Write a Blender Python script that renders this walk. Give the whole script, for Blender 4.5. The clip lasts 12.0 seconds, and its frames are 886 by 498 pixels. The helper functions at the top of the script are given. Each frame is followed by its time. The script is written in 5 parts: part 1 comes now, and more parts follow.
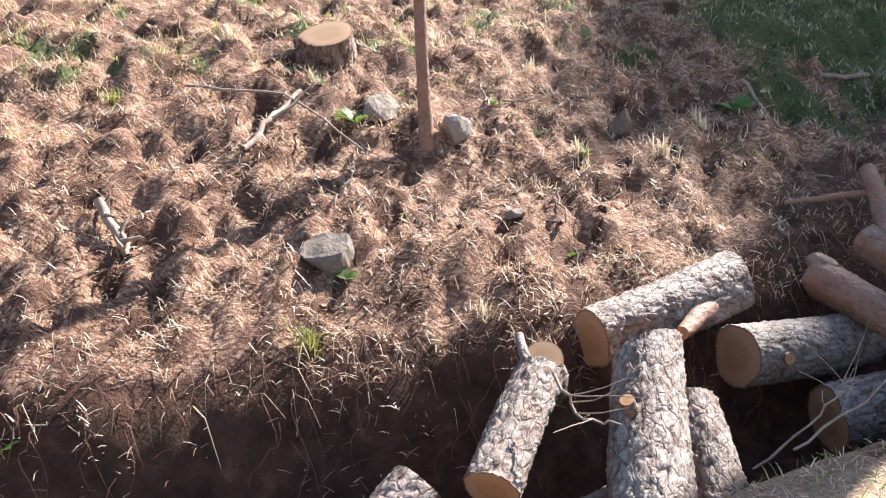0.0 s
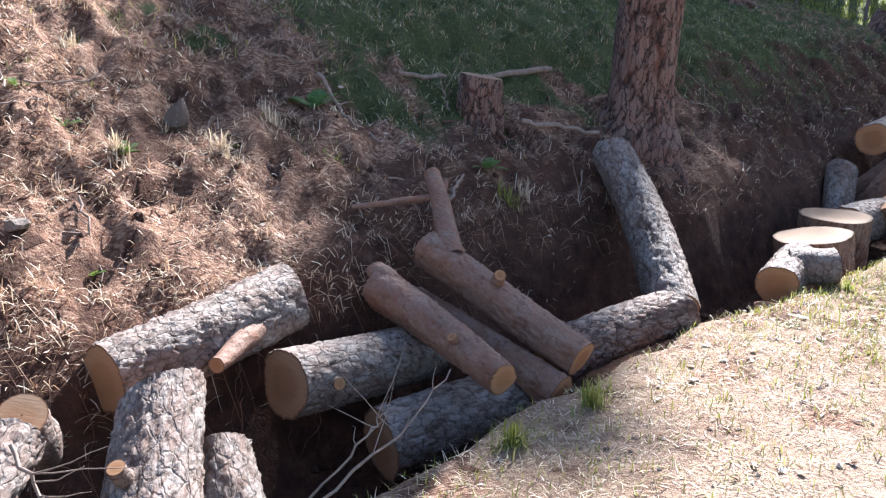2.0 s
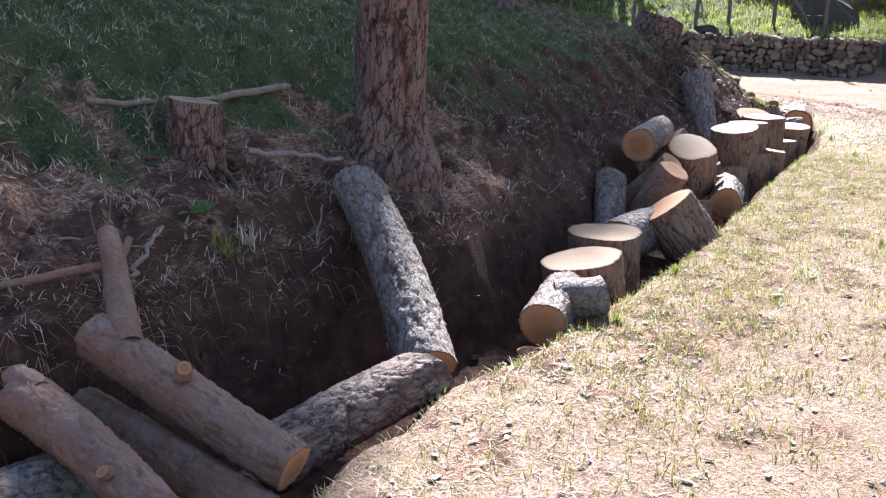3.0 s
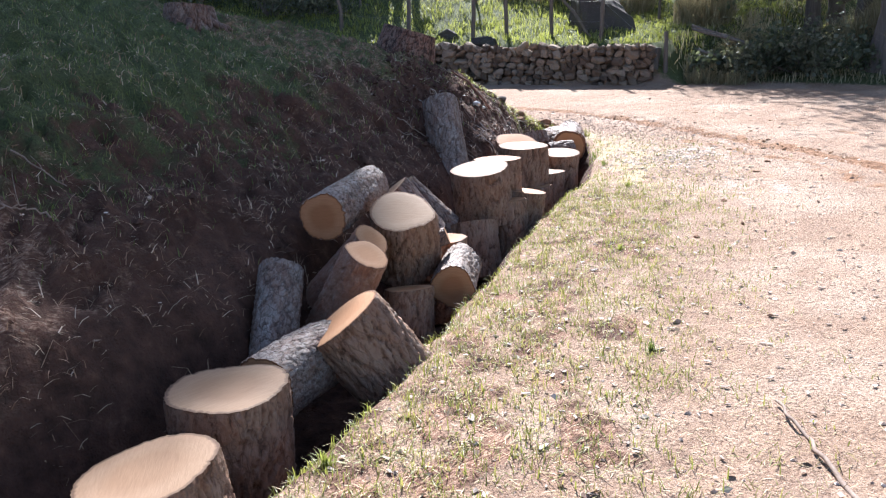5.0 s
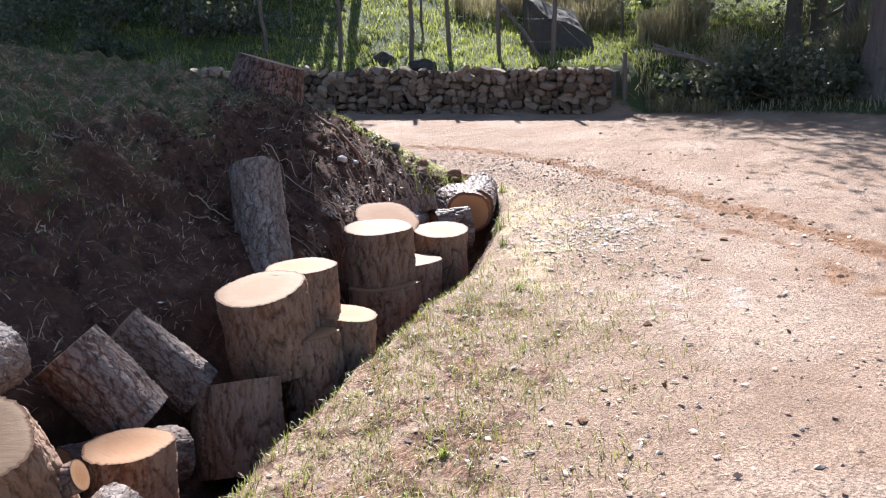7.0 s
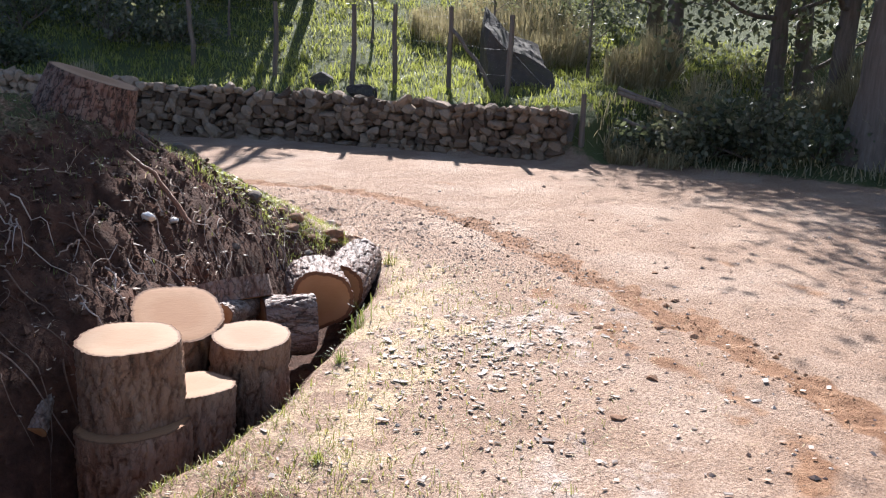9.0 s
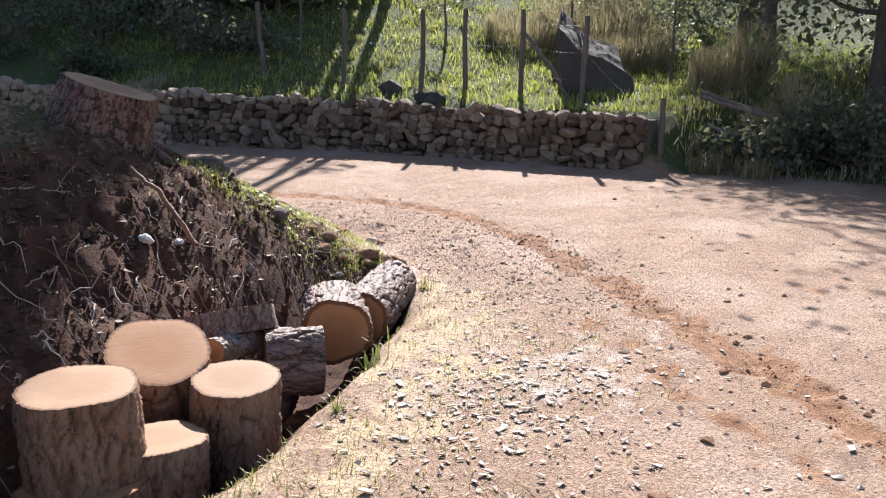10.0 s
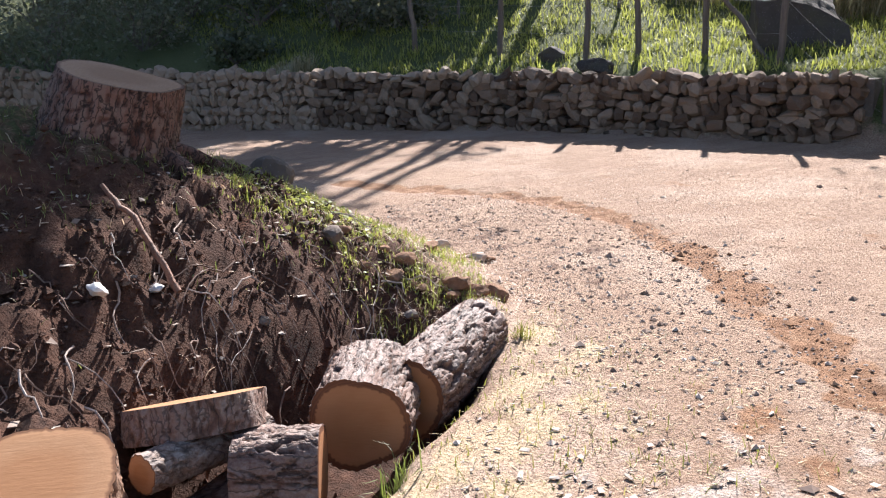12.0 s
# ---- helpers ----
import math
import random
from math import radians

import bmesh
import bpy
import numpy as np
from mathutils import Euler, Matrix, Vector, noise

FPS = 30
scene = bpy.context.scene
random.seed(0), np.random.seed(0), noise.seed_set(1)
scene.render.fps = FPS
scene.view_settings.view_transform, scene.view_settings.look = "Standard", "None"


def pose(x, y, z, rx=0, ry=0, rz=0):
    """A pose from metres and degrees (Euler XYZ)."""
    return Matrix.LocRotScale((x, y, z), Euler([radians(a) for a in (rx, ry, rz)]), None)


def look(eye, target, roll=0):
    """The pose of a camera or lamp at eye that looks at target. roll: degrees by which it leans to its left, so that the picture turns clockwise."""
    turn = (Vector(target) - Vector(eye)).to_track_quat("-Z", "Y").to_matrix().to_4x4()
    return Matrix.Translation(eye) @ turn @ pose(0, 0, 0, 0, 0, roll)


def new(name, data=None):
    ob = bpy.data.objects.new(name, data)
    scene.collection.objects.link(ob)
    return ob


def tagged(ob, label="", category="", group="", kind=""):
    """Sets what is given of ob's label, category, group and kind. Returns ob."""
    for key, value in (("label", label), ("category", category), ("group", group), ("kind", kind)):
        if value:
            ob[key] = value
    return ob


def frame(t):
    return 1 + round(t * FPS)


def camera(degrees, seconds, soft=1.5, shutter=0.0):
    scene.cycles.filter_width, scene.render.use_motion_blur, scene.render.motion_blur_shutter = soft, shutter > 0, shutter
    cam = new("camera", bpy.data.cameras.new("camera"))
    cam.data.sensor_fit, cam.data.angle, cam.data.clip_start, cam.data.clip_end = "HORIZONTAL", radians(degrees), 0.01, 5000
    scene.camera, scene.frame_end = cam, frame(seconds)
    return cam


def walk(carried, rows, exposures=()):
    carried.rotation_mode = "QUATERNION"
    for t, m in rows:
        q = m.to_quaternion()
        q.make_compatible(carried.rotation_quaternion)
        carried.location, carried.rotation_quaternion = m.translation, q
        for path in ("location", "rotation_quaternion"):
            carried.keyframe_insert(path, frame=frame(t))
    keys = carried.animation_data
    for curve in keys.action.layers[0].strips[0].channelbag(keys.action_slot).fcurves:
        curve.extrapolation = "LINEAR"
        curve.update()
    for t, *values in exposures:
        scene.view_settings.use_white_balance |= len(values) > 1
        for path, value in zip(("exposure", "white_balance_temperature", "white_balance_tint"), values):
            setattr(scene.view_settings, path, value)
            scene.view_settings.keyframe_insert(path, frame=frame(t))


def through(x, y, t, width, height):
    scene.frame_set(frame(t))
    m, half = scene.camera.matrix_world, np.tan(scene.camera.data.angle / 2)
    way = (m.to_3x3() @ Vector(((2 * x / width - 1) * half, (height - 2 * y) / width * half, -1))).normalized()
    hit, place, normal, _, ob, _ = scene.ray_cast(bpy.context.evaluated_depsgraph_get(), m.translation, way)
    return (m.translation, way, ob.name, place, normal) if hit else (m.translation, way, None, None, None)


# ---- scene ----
cam = camera(55.0, 12.0, soft=1.2)
METRES, EYE, TILT, LEAN, TURN = 12.4, 1.5, 0.0, 0.0, 0.0
ROWS = [
    (0.0, 0.0, 0.0, 0.0, -0.87, -14.26, 3.41),
    (0.5, 0.0022, 0.0079, -0.0028, -5.54, -14.62, 3.1),
    (1.0, 0.0063, 0.0141, -0.0042, -11.6, -15.16, 1.78),
    (1.5, 0.0176, 0.0205, -0.0045, -16.99, -15.51, 0.08),
    (2.0, 0.0443, 0.0353, -0.0022, -23.72, -15.56, -1.66),
    (2.5, 0.0712, 0.0509, -0.0029, -28.84, -15.18, 1.61),
    (3.0, 0.1084, 0.0759, 0.0008, -36.81, -15.0, -0.61),
    (5.0, 0.3027, 0.1545, 0.0021, -49.11, -14.05, 1.82),
    (5.5, 0.359, 0.1726, 0.0056, -49.94, -12.71, 2.45),
    (6.0, 0.417, 0.1902, 0.0069, -49.15, -12.9, 2.77),
    (6.5, 0.4722, 0.2076, 0.0093, -48.99, -12.9, 2.49),
    (7.0, 0.5301, 0.219, 0.0111, -49.8, -13.09, 2.35),
    (7.5, 0.586, 0.2384, 0.0104, -53.86, -13.2, -1.6),
    (9.5, 0.7407, 0.2804, 0.0169, -47.71, -10.85, -1.51),
    (10.0, 0.7736, 0.2889, 0.014, -44.46, -11.1, -0.77),
    (10.5, 0.8062, 0.305, 0.0153, -43.61, -12.56, -1.28),
    (11.0, 0.8355, 0.3221, 0.0138, -36.53, -13.06, 0.58),
    (11.5, 0.8709, 0.3475, 0.0118, -31.16, -13.28, 1.48),
    (12.0, 0.9123, 0.3707, 0.0122, -31.54, -12.89, 2.42),
]
walk(cam, [(t, pose(0, 0, EYE, TILT, LEAN, TURN) @ pose(METRES * x, METRES * y, METRES * z, 90 + pitch, roll, yaw)) for t, x, y, z, yaw, pitch, roll in ROWS],
     exposures=[(0, 2.15, 6150, 9), (2.5, 2.0, 5700, 10), (5.5, 1.75, 5800, 11), (7.5, 1.54, 5850, 11), (10.0, 1.5, 6100, 13), (12.0, 1.57, 6150, 13)])
# ---- world and sun ----
SUN_AZ, SUN_EL = 48.0, 38.0            # degrees clockwise from +y, and above the horizon
world = bpy.data.worlds.new("sky")
scene.world = world
world.use_nodes = True
wn = world.node_tree
sky = wn.nodes.new("ShaderNodeTexSky")
sky.sky_type, sky.sun_disc = "NISHITA", False
sky.sun_elevation, sky.sun_rotation = radians(SUN_EL), radians(SUN_AZ)
wn.nodes["Background"].inputs["Strength"].default_value = 0.065
wn.links.new(sky.outputs["Color"], wn.nodes["Background"].inputs["Color"])
sun_dir = Vector((math.sin(radians(SUN_AZ)) * math.cos(radians(SUN_EL)), math.cos(radians(SUN_AZ)) * math.cos(radians(SUN_EL)), math.sin(radians(SUN_EL))))
sun = new("sun", bpy.data.lights.new("sun", "SUN"))
sun.data.energy, sun.data.angle, sun.data.color = 5.0, radians(0.6), (1.0, 0.95, 0.88)
sun.matrix_world = look(sun_dir * 60, (0, 0, 0))


# ---- the lie of the land ----
LIP = [(-14, -3.2), (-4, 0.85), (0.8, 2.4), (2.0, 2.98), (3.4, 3.56), (4.95, 3.98), (6.3, 4.45), (8.7, 5.5), (10.35, 6.2), (11.4, 6.5),
       (12.3, 7.0), (13.6, 7.85), (14.2, 8.5), (14.7, 9.6), (14.55, 11.2), (13.7, 13.6), (12.0, 17.0), (9.0, 24.0), (-5, 45), (-60, 90)]
WALL = [(22.6, 4.0), (21.5, 11.0), (19.9, 16.0), (17.5, 19.6), (15.0, 23.0), (11.5, 28.0)]
HILL = [(40, -60), (24.5, -12)] + WALL + [(-2, 48), (-60, 98)]


def side(x, y, line):
    """Signed distance to a polyline (positive to its left), and the length along it."""
    best = np.full(x.shape, 1e9)
    sign, along, run = np.zeros(x.shape), np.zeros(x.shape), 0.0
    for (ax, ay), (bx, by) in zip(line[:-1], line[1:]):
        dx, dy = bx - ax, by - ay
        n = math.hypot(dx, dy)
        t = np.clip(((x - ax) * dx + (y - ay) * dy) / n ** 2, 0, 1)
        d = np.hypot(x - ax - t * dx, y - ay - t * dy)
        m = d < best - 1e-9
        best = np.where(m, d, best)
        sign = np.where(m, np.sign(dx * (y - ay) - dy * (x - ax)), sign)
        along = np.where(m, run + t * n, along)
        run += n
    return best * np.where(sign == 0, 1, sign), along


def step(a, b, v):
    t = np.clip((v - a) / (b - a), 0, 1)
    return t * t * (3 - 2 * t)


def wob(x, y, seed, size):
    """Smooth unevenness, about -1 to 1."""
    rng = np.random.RandomState(seed)
    out = np.zeros(np.shape(x))
    for k in range(7):
        an, ph, f = rng.uniform(0, 6.28), rng.uniform(0, 6.28), rng.uniform(0.6, 1.7) / size
        out = out + np.sin((x * math.cos(an) + y * math.sin(an)) * f * 6.28 + ph + 1.3 * np.sin((y * math.cos(an) - x * math.sin(an)) * f * 3.1 + ph))
    return out / 4.0


def road_z(x, y):
    return 0.022 * np.logaddexp(0, (x - 9.0) * 1.2) / 1.2 + 0.02 * np.logaddexp(0, (y - 9.0)) * step(8, 14, x)


DITCH_END = 33.0
MUD = [(11.9, 2.9), (12.55, 3.6), (13.3, 4.35), (13.8, 5.1), (14.4, 6.1), (15.1, 7.3), (15.9, 8.75), (16.35, 9.8), (16.45, 10.9), (16.3, 11.8), (15.4, 13.6)]


def height(x, y):
    x, y = np.asarray(x, float), np.asarray(y, float)
    s, a = side(x, y, LIP)
    s = s + 0.05 * wob(x, y, 3, 0.9) * step(3, 0.3, np.abs(s))
    base = road_z(x, y)
    end = step(14.25, 12.9, x) * step(9.6, 8.6, y - 0.25 * (x - 14))
    end = np.where(a > DITCH_END, 0, end)
    ditch = np.interp(s, [0, .08, .26, .5, .8, .96, 1.06, 1.2, 1.5, 1.85, 2.25, 2.6, 3.5, 5, 8, 20, 60, 200],
                      [0, -.08, -.38, -.46, -.42, -.1, .18, .34, .56, .74, .95, 1.15, 1.56, 2.1, 3.1, 6.5, 15, 40])
    bank = np.interp(s, [0, .25, .6, 1.0, 1.5, 2.2, 3, 5, 8, 20, 60, 200], [0, .1, .28, .5, .78, 1.12, 1.4, 2.0, 3.0, 6.5, 15, 40])
    up = end * ditch + (1 - end) * bank
    up = up + step(0.9, 1.6, s) * (0.055 * wob(x, y, 5, 0.7) + 0.036 * wob(x, y, 6, 0.25) + 0.016 * wob(x, y, 15, 0.12) - 0.075 * step(0.4, 0.9, wob(x, y, 8, 0.33))) + 0.012 * wob(x, y, 7, 0.18) * step(0, .3, s)
    up = up + step(9.8, 11.2, x) * step(0.8, 1.15, s) * step(3.0, 2.0, s) * (0.022 * wob(x, y, 13, 0.38) + 0.014 * wob(x, y, 14, 0.16))
    # hill behind the far wall
    h, _ = side(x, y, HILL)
    h = -h
    walled = step(10.2, 11.0, y)
    hill = (0.75 * walled + 0.1) * step(0.1, 0.45, h) + np.interp(h, [0, 0.4, 3, 10, 30, 120], [0, 0, 0.85, 3.1, 10, 34]) * (0.3 + 0.05 * walled + np.interp(y, [12, 14, 18, 23], [0, 0.1, 0.55, 0.8]) * walled)
    hill = hill + 0.07 * wob(x, y, 9, 1.3) * step(.4, 1.5, h)
    flat = 0.008 * wob(x, y, 11, 1.6) + 0.004 * wob(x, y, 12, 0.35)
    rut, _ = side(x, y, MUD)
    flat = flat + (0.012 * wob(x, y, 16, 0.16) - 0.016) * step(0.2, 0.04, np.abs(rut + 0.05 * wob(x, y, 17, 0.8)))
    return base + np.where(s > 0, up, 0) + np.where(h > 0, hill, 0) + flat


def ground_axis(lo, hi, fine, far):
    mid = np.arange(lo, hi, fine)
    g = [fine]
    while sum(g) < far:
        g.append(g[-1] * 1.12)
    out = np.cumsum(g)
    return np.concatenate([lo - out[::-1], mid, mid[-1] + out])


def build_ground():
    xs, ys = ground_axis(-3.4, 16.5, 0.045, 900), ground_axis(-1.0, 12.0, 0.045, 900)
    X, Y = np.meshgrid(xs, ys)
    Z = height(X, Y)
    nx, ny = len(xs), len(ys)
    idx = np.arange(nx * ny).reshape(ny, nx)
    faces = np.stack([idx[:-1, :-1], idx[:-1, 1:], idx[1:, 1:], idx[1:, :-1]], -1).reshape(-1, 4)
    me = bpy.data.meshes.new("ground")
    me.vertices.add(nx * ny)
    me.vertices.foreach_set("co", np.stack([X, Y, Z], -1).ravel())
    me.loops.add(len(faces) * 4)
    me.loops.foreach_set("vertex_index", faces.ravel())
    me.polygons.add(len(faces))
    me.polygons.foreach_set("loop_start", np.arange(0, len(faces) * 4, 4))
    me.update(calc_edges=True)
    me.polygons.foreach_set("use_smooth", np.ones(len(faces), bool))
    return new("ground", me)


# ---- materials ----
class Nodes:
    """A small wrapper to write node trees in few lines."""

    def __init__(self, name, rough=0.9, spec=0.3):
        self.m = bpy.data.materials.new(name)
        self.m.use_nodes = True
        self.t = self.m.node_tree
        self.p = self.t.nodes["Principled BSDF"]
        self.p.inputs["Roughness"].default_value = rough
        self.p.inputs["Specular IOR Level"].default_value = spec
        self.co = self.t.nodes.new("ShaderNodeTexCoord").outputs["Object"]

    def put(self, socket, v):
        if isinstance(v, bpy.types.NodeSocket):
            self.t.links.new(v, socket)
        elif isinstance(v, tuple) and len(v) == 3 and socket.type == "RGBA":
            socket.default_value = (*v, 1)
        else:
            socket.default_value = v

    def noise(self, scale, detail=4, rough=0.6, co=None, stretch=None):
        n = self.t.nodes.new("ShaderNodeTexNoise")
        n.inputs["Scale"].default_value, n.inputs["Detail"].default_value, n.inputs["Roughness"].default_value = scale, detail, rough
        src = co or self.co
        if stretch:
            mp = self.t.nodes.new("ShaderNodeMapping")
            mp.inputs["Scale"].default_value = stretch
            self.t.links.new(src, mp.inputs["Vector"])
            src = mp.outputs["Vector"]
        self.t.links.new(src, n.inputs["Vector"])
        return n.outputs["Fac"]

    def voronoi(self, scale, feature="F1", co=None, stretch=None):
        n = self.t.nodes.new("ShaderNodeTexVoronoi")
        n.feature = feature
        n.inputs["Scale"].default_value = scale
        src = co or self.co
        if stretch:
            mp = self.t.nodes.new("ShaderNodeMapping")
            mp.inputs["Scale"].default_value = stretch
            self.t.links.new(src, mp.inputs["Vector"])
            src = mp.outputs["Vector"]
        self.t.links.new(src, n.inputs["Vector"])
        return n.outputs["Distance"]

    def ramp(self, fac, stops):
        n = self.t.nodes.new("ShaderNodeValToRGB")
        e = n.color_ramp.elements
        while len(e) < len(stops):
            e.new(0.5)
        for k, (pos, c) in zip(e, stops):
            k.position, k.color = pos, (*c, 1) if isinstance(c, tuple) else (c, c, c, 1)
        self.t.links.new(fac, n.inputs["Fac"])
        return n.outputs["Color"]

    def mix(self, fac, a, b, mode="MIX"):
        n = self.t.nodes.new("ShaderNodeMix")
        n.data_type, n.blend_type = "RGBA", mode
        self.put(n.inputs[0], fac), self.put(n.inputs[6], a), self.put(n.inputs[7], b)
        return n.outputs[2]

    def math(self, op, a, b=0.0, c=0.0):
        n = self.t.nodes.new("ShaderNodeMath")
        n.operation = op
        self.put(n.inputs[0], a), self.put(n.inputs[1], b), self.put(n.inputs[2], c)
        return n.outputs[0]

    def attr(self, name):
        n = self.t.nodes.new("ShaderNodeAttribute")
        n.attribute_name = name
        s = self.t.nodes.new("ShaderNodeSeparateColor")
        self.t.links.new(n.outputs["Color"], s.inputs["Color"])
        return s.outputs

    def island(self):
        return self.t.nodes.new("ShaderNodeNewGeometry").outputs["Random Per Island"]

    def per_object(self):
        return self.t.nodes.new("ShaderNodeObjectInfo").outputs["Random"]

    def bump(self, h, strength, dist):
        n = self.t.nodes.new("ShaderNodeBump")
        n.inputs["Strength"].default_value, n.inputs["Distance"].default_value = strength, dist
        self.t.links.new(h, n.inputs["Height"])
        old = self.p.inputs["Normal"].links
        if old:
            self.t.links.new(old[0].from_socket, n.inputs["Normal"])
        self.t.links.new(n.outputs["Normal"], self.p.inputs["Normal"])

    def done(self, colour):
        self.put(self.p.inputs["Base Color"], colour)
        return self.m


def ground_material():
    k = Nodes("earth", 0.95, 0.2)
    z, z2 = k.attr("zones"), k.attr("zones_b")
    litter, green, soil = z[0], z[1], z[2]
    mud, yellow, pale_sheen = z2[0], z2[1], z2[2]
    fine, mid, big, grit = k.noise(55, 5, 0.7), k.noise(9, 5, 0.65), k.noise(1.3, 4), k.voronoi(95)
    straw = k.noise(30, 4, 0.7, stretch=(1, 3.5, 1))
    road = k.ramp(mid, [(0.3, (0.28, 0.178, 0.120)), (0.55, (0.385, 0.262, 0.183)), (0.75, (0.45, 0.325, 0.235))])
    road = k.mix(k.ramp(big, [(0.4, 0.0), (0.65, 0.6)]), road, (0.44, 0.31, 0.217))
    road = k.mix(k.ramp(k.noise(2.2, 5, 0.7, stretch=(0.5, 1.6, 1)), [(0.42, 0.0), (0.6, 0.75)]), road, (0.29, 0.19, 0.13))
    road = k.mix(k.ramp(k.noise(0.75, 4, 0.6), [(0.5, 0.0), (0.62, 0.5)]), road, (0.52, 0.40, 0.31))
    road = k.mix(k.ramp(fine, [(0.36, 0.95), (0.58, 0.0)]), road, (0.17, 0.102, 0.072))
    road = k.mix(k.ramp(grit, [(0.1, 0.45), (0.35, 0.0)]), road, (0.56, 0.47, 0.40))
    dry = k.ramp(straw, [(0.3, (0.06, 0.03, 0.02)), (0.46, (0.20, 0.102, 0.068)), (0.58, (0.43, 0.275, 0.19)), (0.75, (0.66, 0.51, 0.39))])
    dry = k.mix(k.ramp(big, [(0.4, 0.0), (0.7, 0.5)]), dry, (0.17, 0.085, 0.055))
    dry = k.mix(k.ramp(k.noise(4.5, 4, 0.7), [(0.46, 0.0), (0.58, 0.8)]), dry, (0.065, 0.03, 0.02))
    turf = k.ramp(fine, [(0.3, (0.035, 0.042, 0.018)), (0.6, (0.10, 0.115, 0.045)), (0.8, (0.17, 0.165, 0.075))])
    dark = k.ramp(mid, [(0.3, (0.036, 0.018, 0.012)), (0.6, (0.098, 0.048, 0.032)), (0.8, (0.19, 0.105, 0.073))])
    ochre = k.ramp(mid, [(0.3, (0.14, 0.066, 0.034)), (0.55, (0.26, 0.14, 0.078)), (0.8, (0.40, 0.26, 0.165))])
    sawdust = k.ramp(fine, [(0.32, (0.25, 0.16, 0.10)), (0.55, (0.50, 0.375, 0.245)), (0.75, (0.64, 0.52, 0.37))])
    edge = k.math("MULTIPLY_ADD", mid, 0.9, -0.45)
    soft = lambda m: k.ramp(k.math("ADD", m, edge), [(0.35, 0.0), (0.6, 1.0)])
    # Pale patches: the road's sheen, with pale powder, put into its colour.
    road = k.mix(soft(pale_sheen), road, k.ramp(fine, [(0.3, (0.26, 0.19, 0.155)), (0.52, (0.46, 0.375, 0.32)), (0.8, (0.58, 0.50, 0.44))]))
    c = k.mix(soft(yellow), road, sawdust)
    c = k.mix(soft(mud), c, ochre)
    c = k.mix(soft(litter), c, dry)
    c = k.mix(soft(green), c, turf)
    c = k.mix(soft(soil), c, dark)
    k.bump(mid, 0.6, 0.05)
    k.bump(fine, 0.8, 0.022)
    k.bump(grit, 0.35, 0.010)
    return k.done(c)


def bark_material(name, dark, mid, light, red, redness, grain=0.5, cracks=0.55, furrow=0.2, rough=0.7):
    """Scaly pine bark: pale plates, dark joints with a red ground."""
    k = Nodes(name, rough, 0.4)
    relief = k.attr("relief")[0]
    n, f = k.noise(14, 5, 0.7, stretch=(1, 1, 0.5)), k.noise(70, 4, 0.7)
    flake = k.voronoi(38, stretch=(1, 1, 0.55))
    add = k.t.nodes.new("ShaderNodeVectorMath")
    add.operation = "MULTIPLY_ADD"
    bent = k.t.nodes.new("ShaderNodeTexNoise")
    bent.inputs["Scale"].default_value = 18
    k.t.links.new(k.co, bent.inputs["Vector"])
    k.t.links.new(bent.outputs["Color"], add.inputs[0])
    add.inputs[1].default_value = (0.05, 0.05, 0.05)
    k.t.links.new(k.co, add.inputs[2])
    warped = add.outputs["Vector"]
    crack = k.voronoi(24, "DISTANCE_TO_EDGE", co=warped, stretch=(1, 1, grain))
    tone = k.noise(9, 4, 0.7, stretch=(1, 1, grain))
    c = k.ramp(k.math("ADD", k.math("MULTIPLY", f, 0.45), k.math("ADD", k.math("MULTIPLY", tone, 0.45), k.math("MULTIPLY", k.math("SUBTRACT", relief, 0.45 if furrow > 0.2 else 0.3), furrow))), [(0.30, dark), (0.45, mid), (0.68, light)])
    c = k.mix(k.ramp(n, [(0.5 - redness * 0.3, 0.0), (0.75 - redness * 0.25, redness)]), c, red)
    c = k.mix(k.ramp(crack, [(0.015, cracks), (0.07, 0.0)]), c, dark)
    c = k.mix(k.ramp(flake, [(0.12, 0.12), (0.4, 0.0)]), c, light)
    k.bump(k.ramp(crack, [(0.0, 0.0), (0.1, 1.0)]), 0.5 * min(1.0, cracks * 2), 0.008)
    k.bump(n, 0.5, 0.02)
    k.bump(f, 0.7, 0.008)
    k.bump(flake, 0.5, 0.01)
    return k.done(c)


def cut_material(name, heart, sap, rim, saw=0.3, rim_at=0.95):
    """A sawn end: rings round the pith, saw strokes across, cracks and a darker rim."""
    k = Nodes(name, 0.75, 0.25)
    sep = k.t.nodes.new("ShaderNodeSeparateXYZ")
    k.t.links.new(k.co, sep.inputs[0])
    wobble = k.noise(7, 3)
    rad = k.math("SQRT", k.math("ADD", k.math("POWER", sep.outputs[0], 2.0), k.math("POWER", sep.outputs[1], 2.0)))
    ring = k.math("SINE", k.math("MULTIPLY", k.math("MULTIPLY_ADD", wobble, 0.03, rad), 520.0))
    part_way = k.attr("relief")[0]
    c = k.ramp(part_way, [(0.0, heart), (0.45, heart), (0.7, sap), (rim_at - 0.02, sap), (rim_at + 0.015, rim), (1.0, rim)])
    c = k.mix(k.math("MULTIPLY", k.math("MAXIMUM", ring, 0.0), 0.2), c, heart)
    strokes = k.noise(26, 4, 0.7, stretch=(0.4, 3.2, 1))
    c = k.mix(k.ramp(strokes, [(0.35, saw * 0.8), (0.6, 0.0)]), c, (heart[0] * 0.55, heart[1] * 0.5, heart[2] * 0.45))
    c = k.mix(k.ramp(k.noise(5, 4), [(0.45, 0.0), (0.7, 0.35)]), c, (sap[0] * 0.75, sap[1] * 0.65, sap[2] * 0.55))
    k.bump(strokes, 0.25, 0.005)
    return k.done(c)


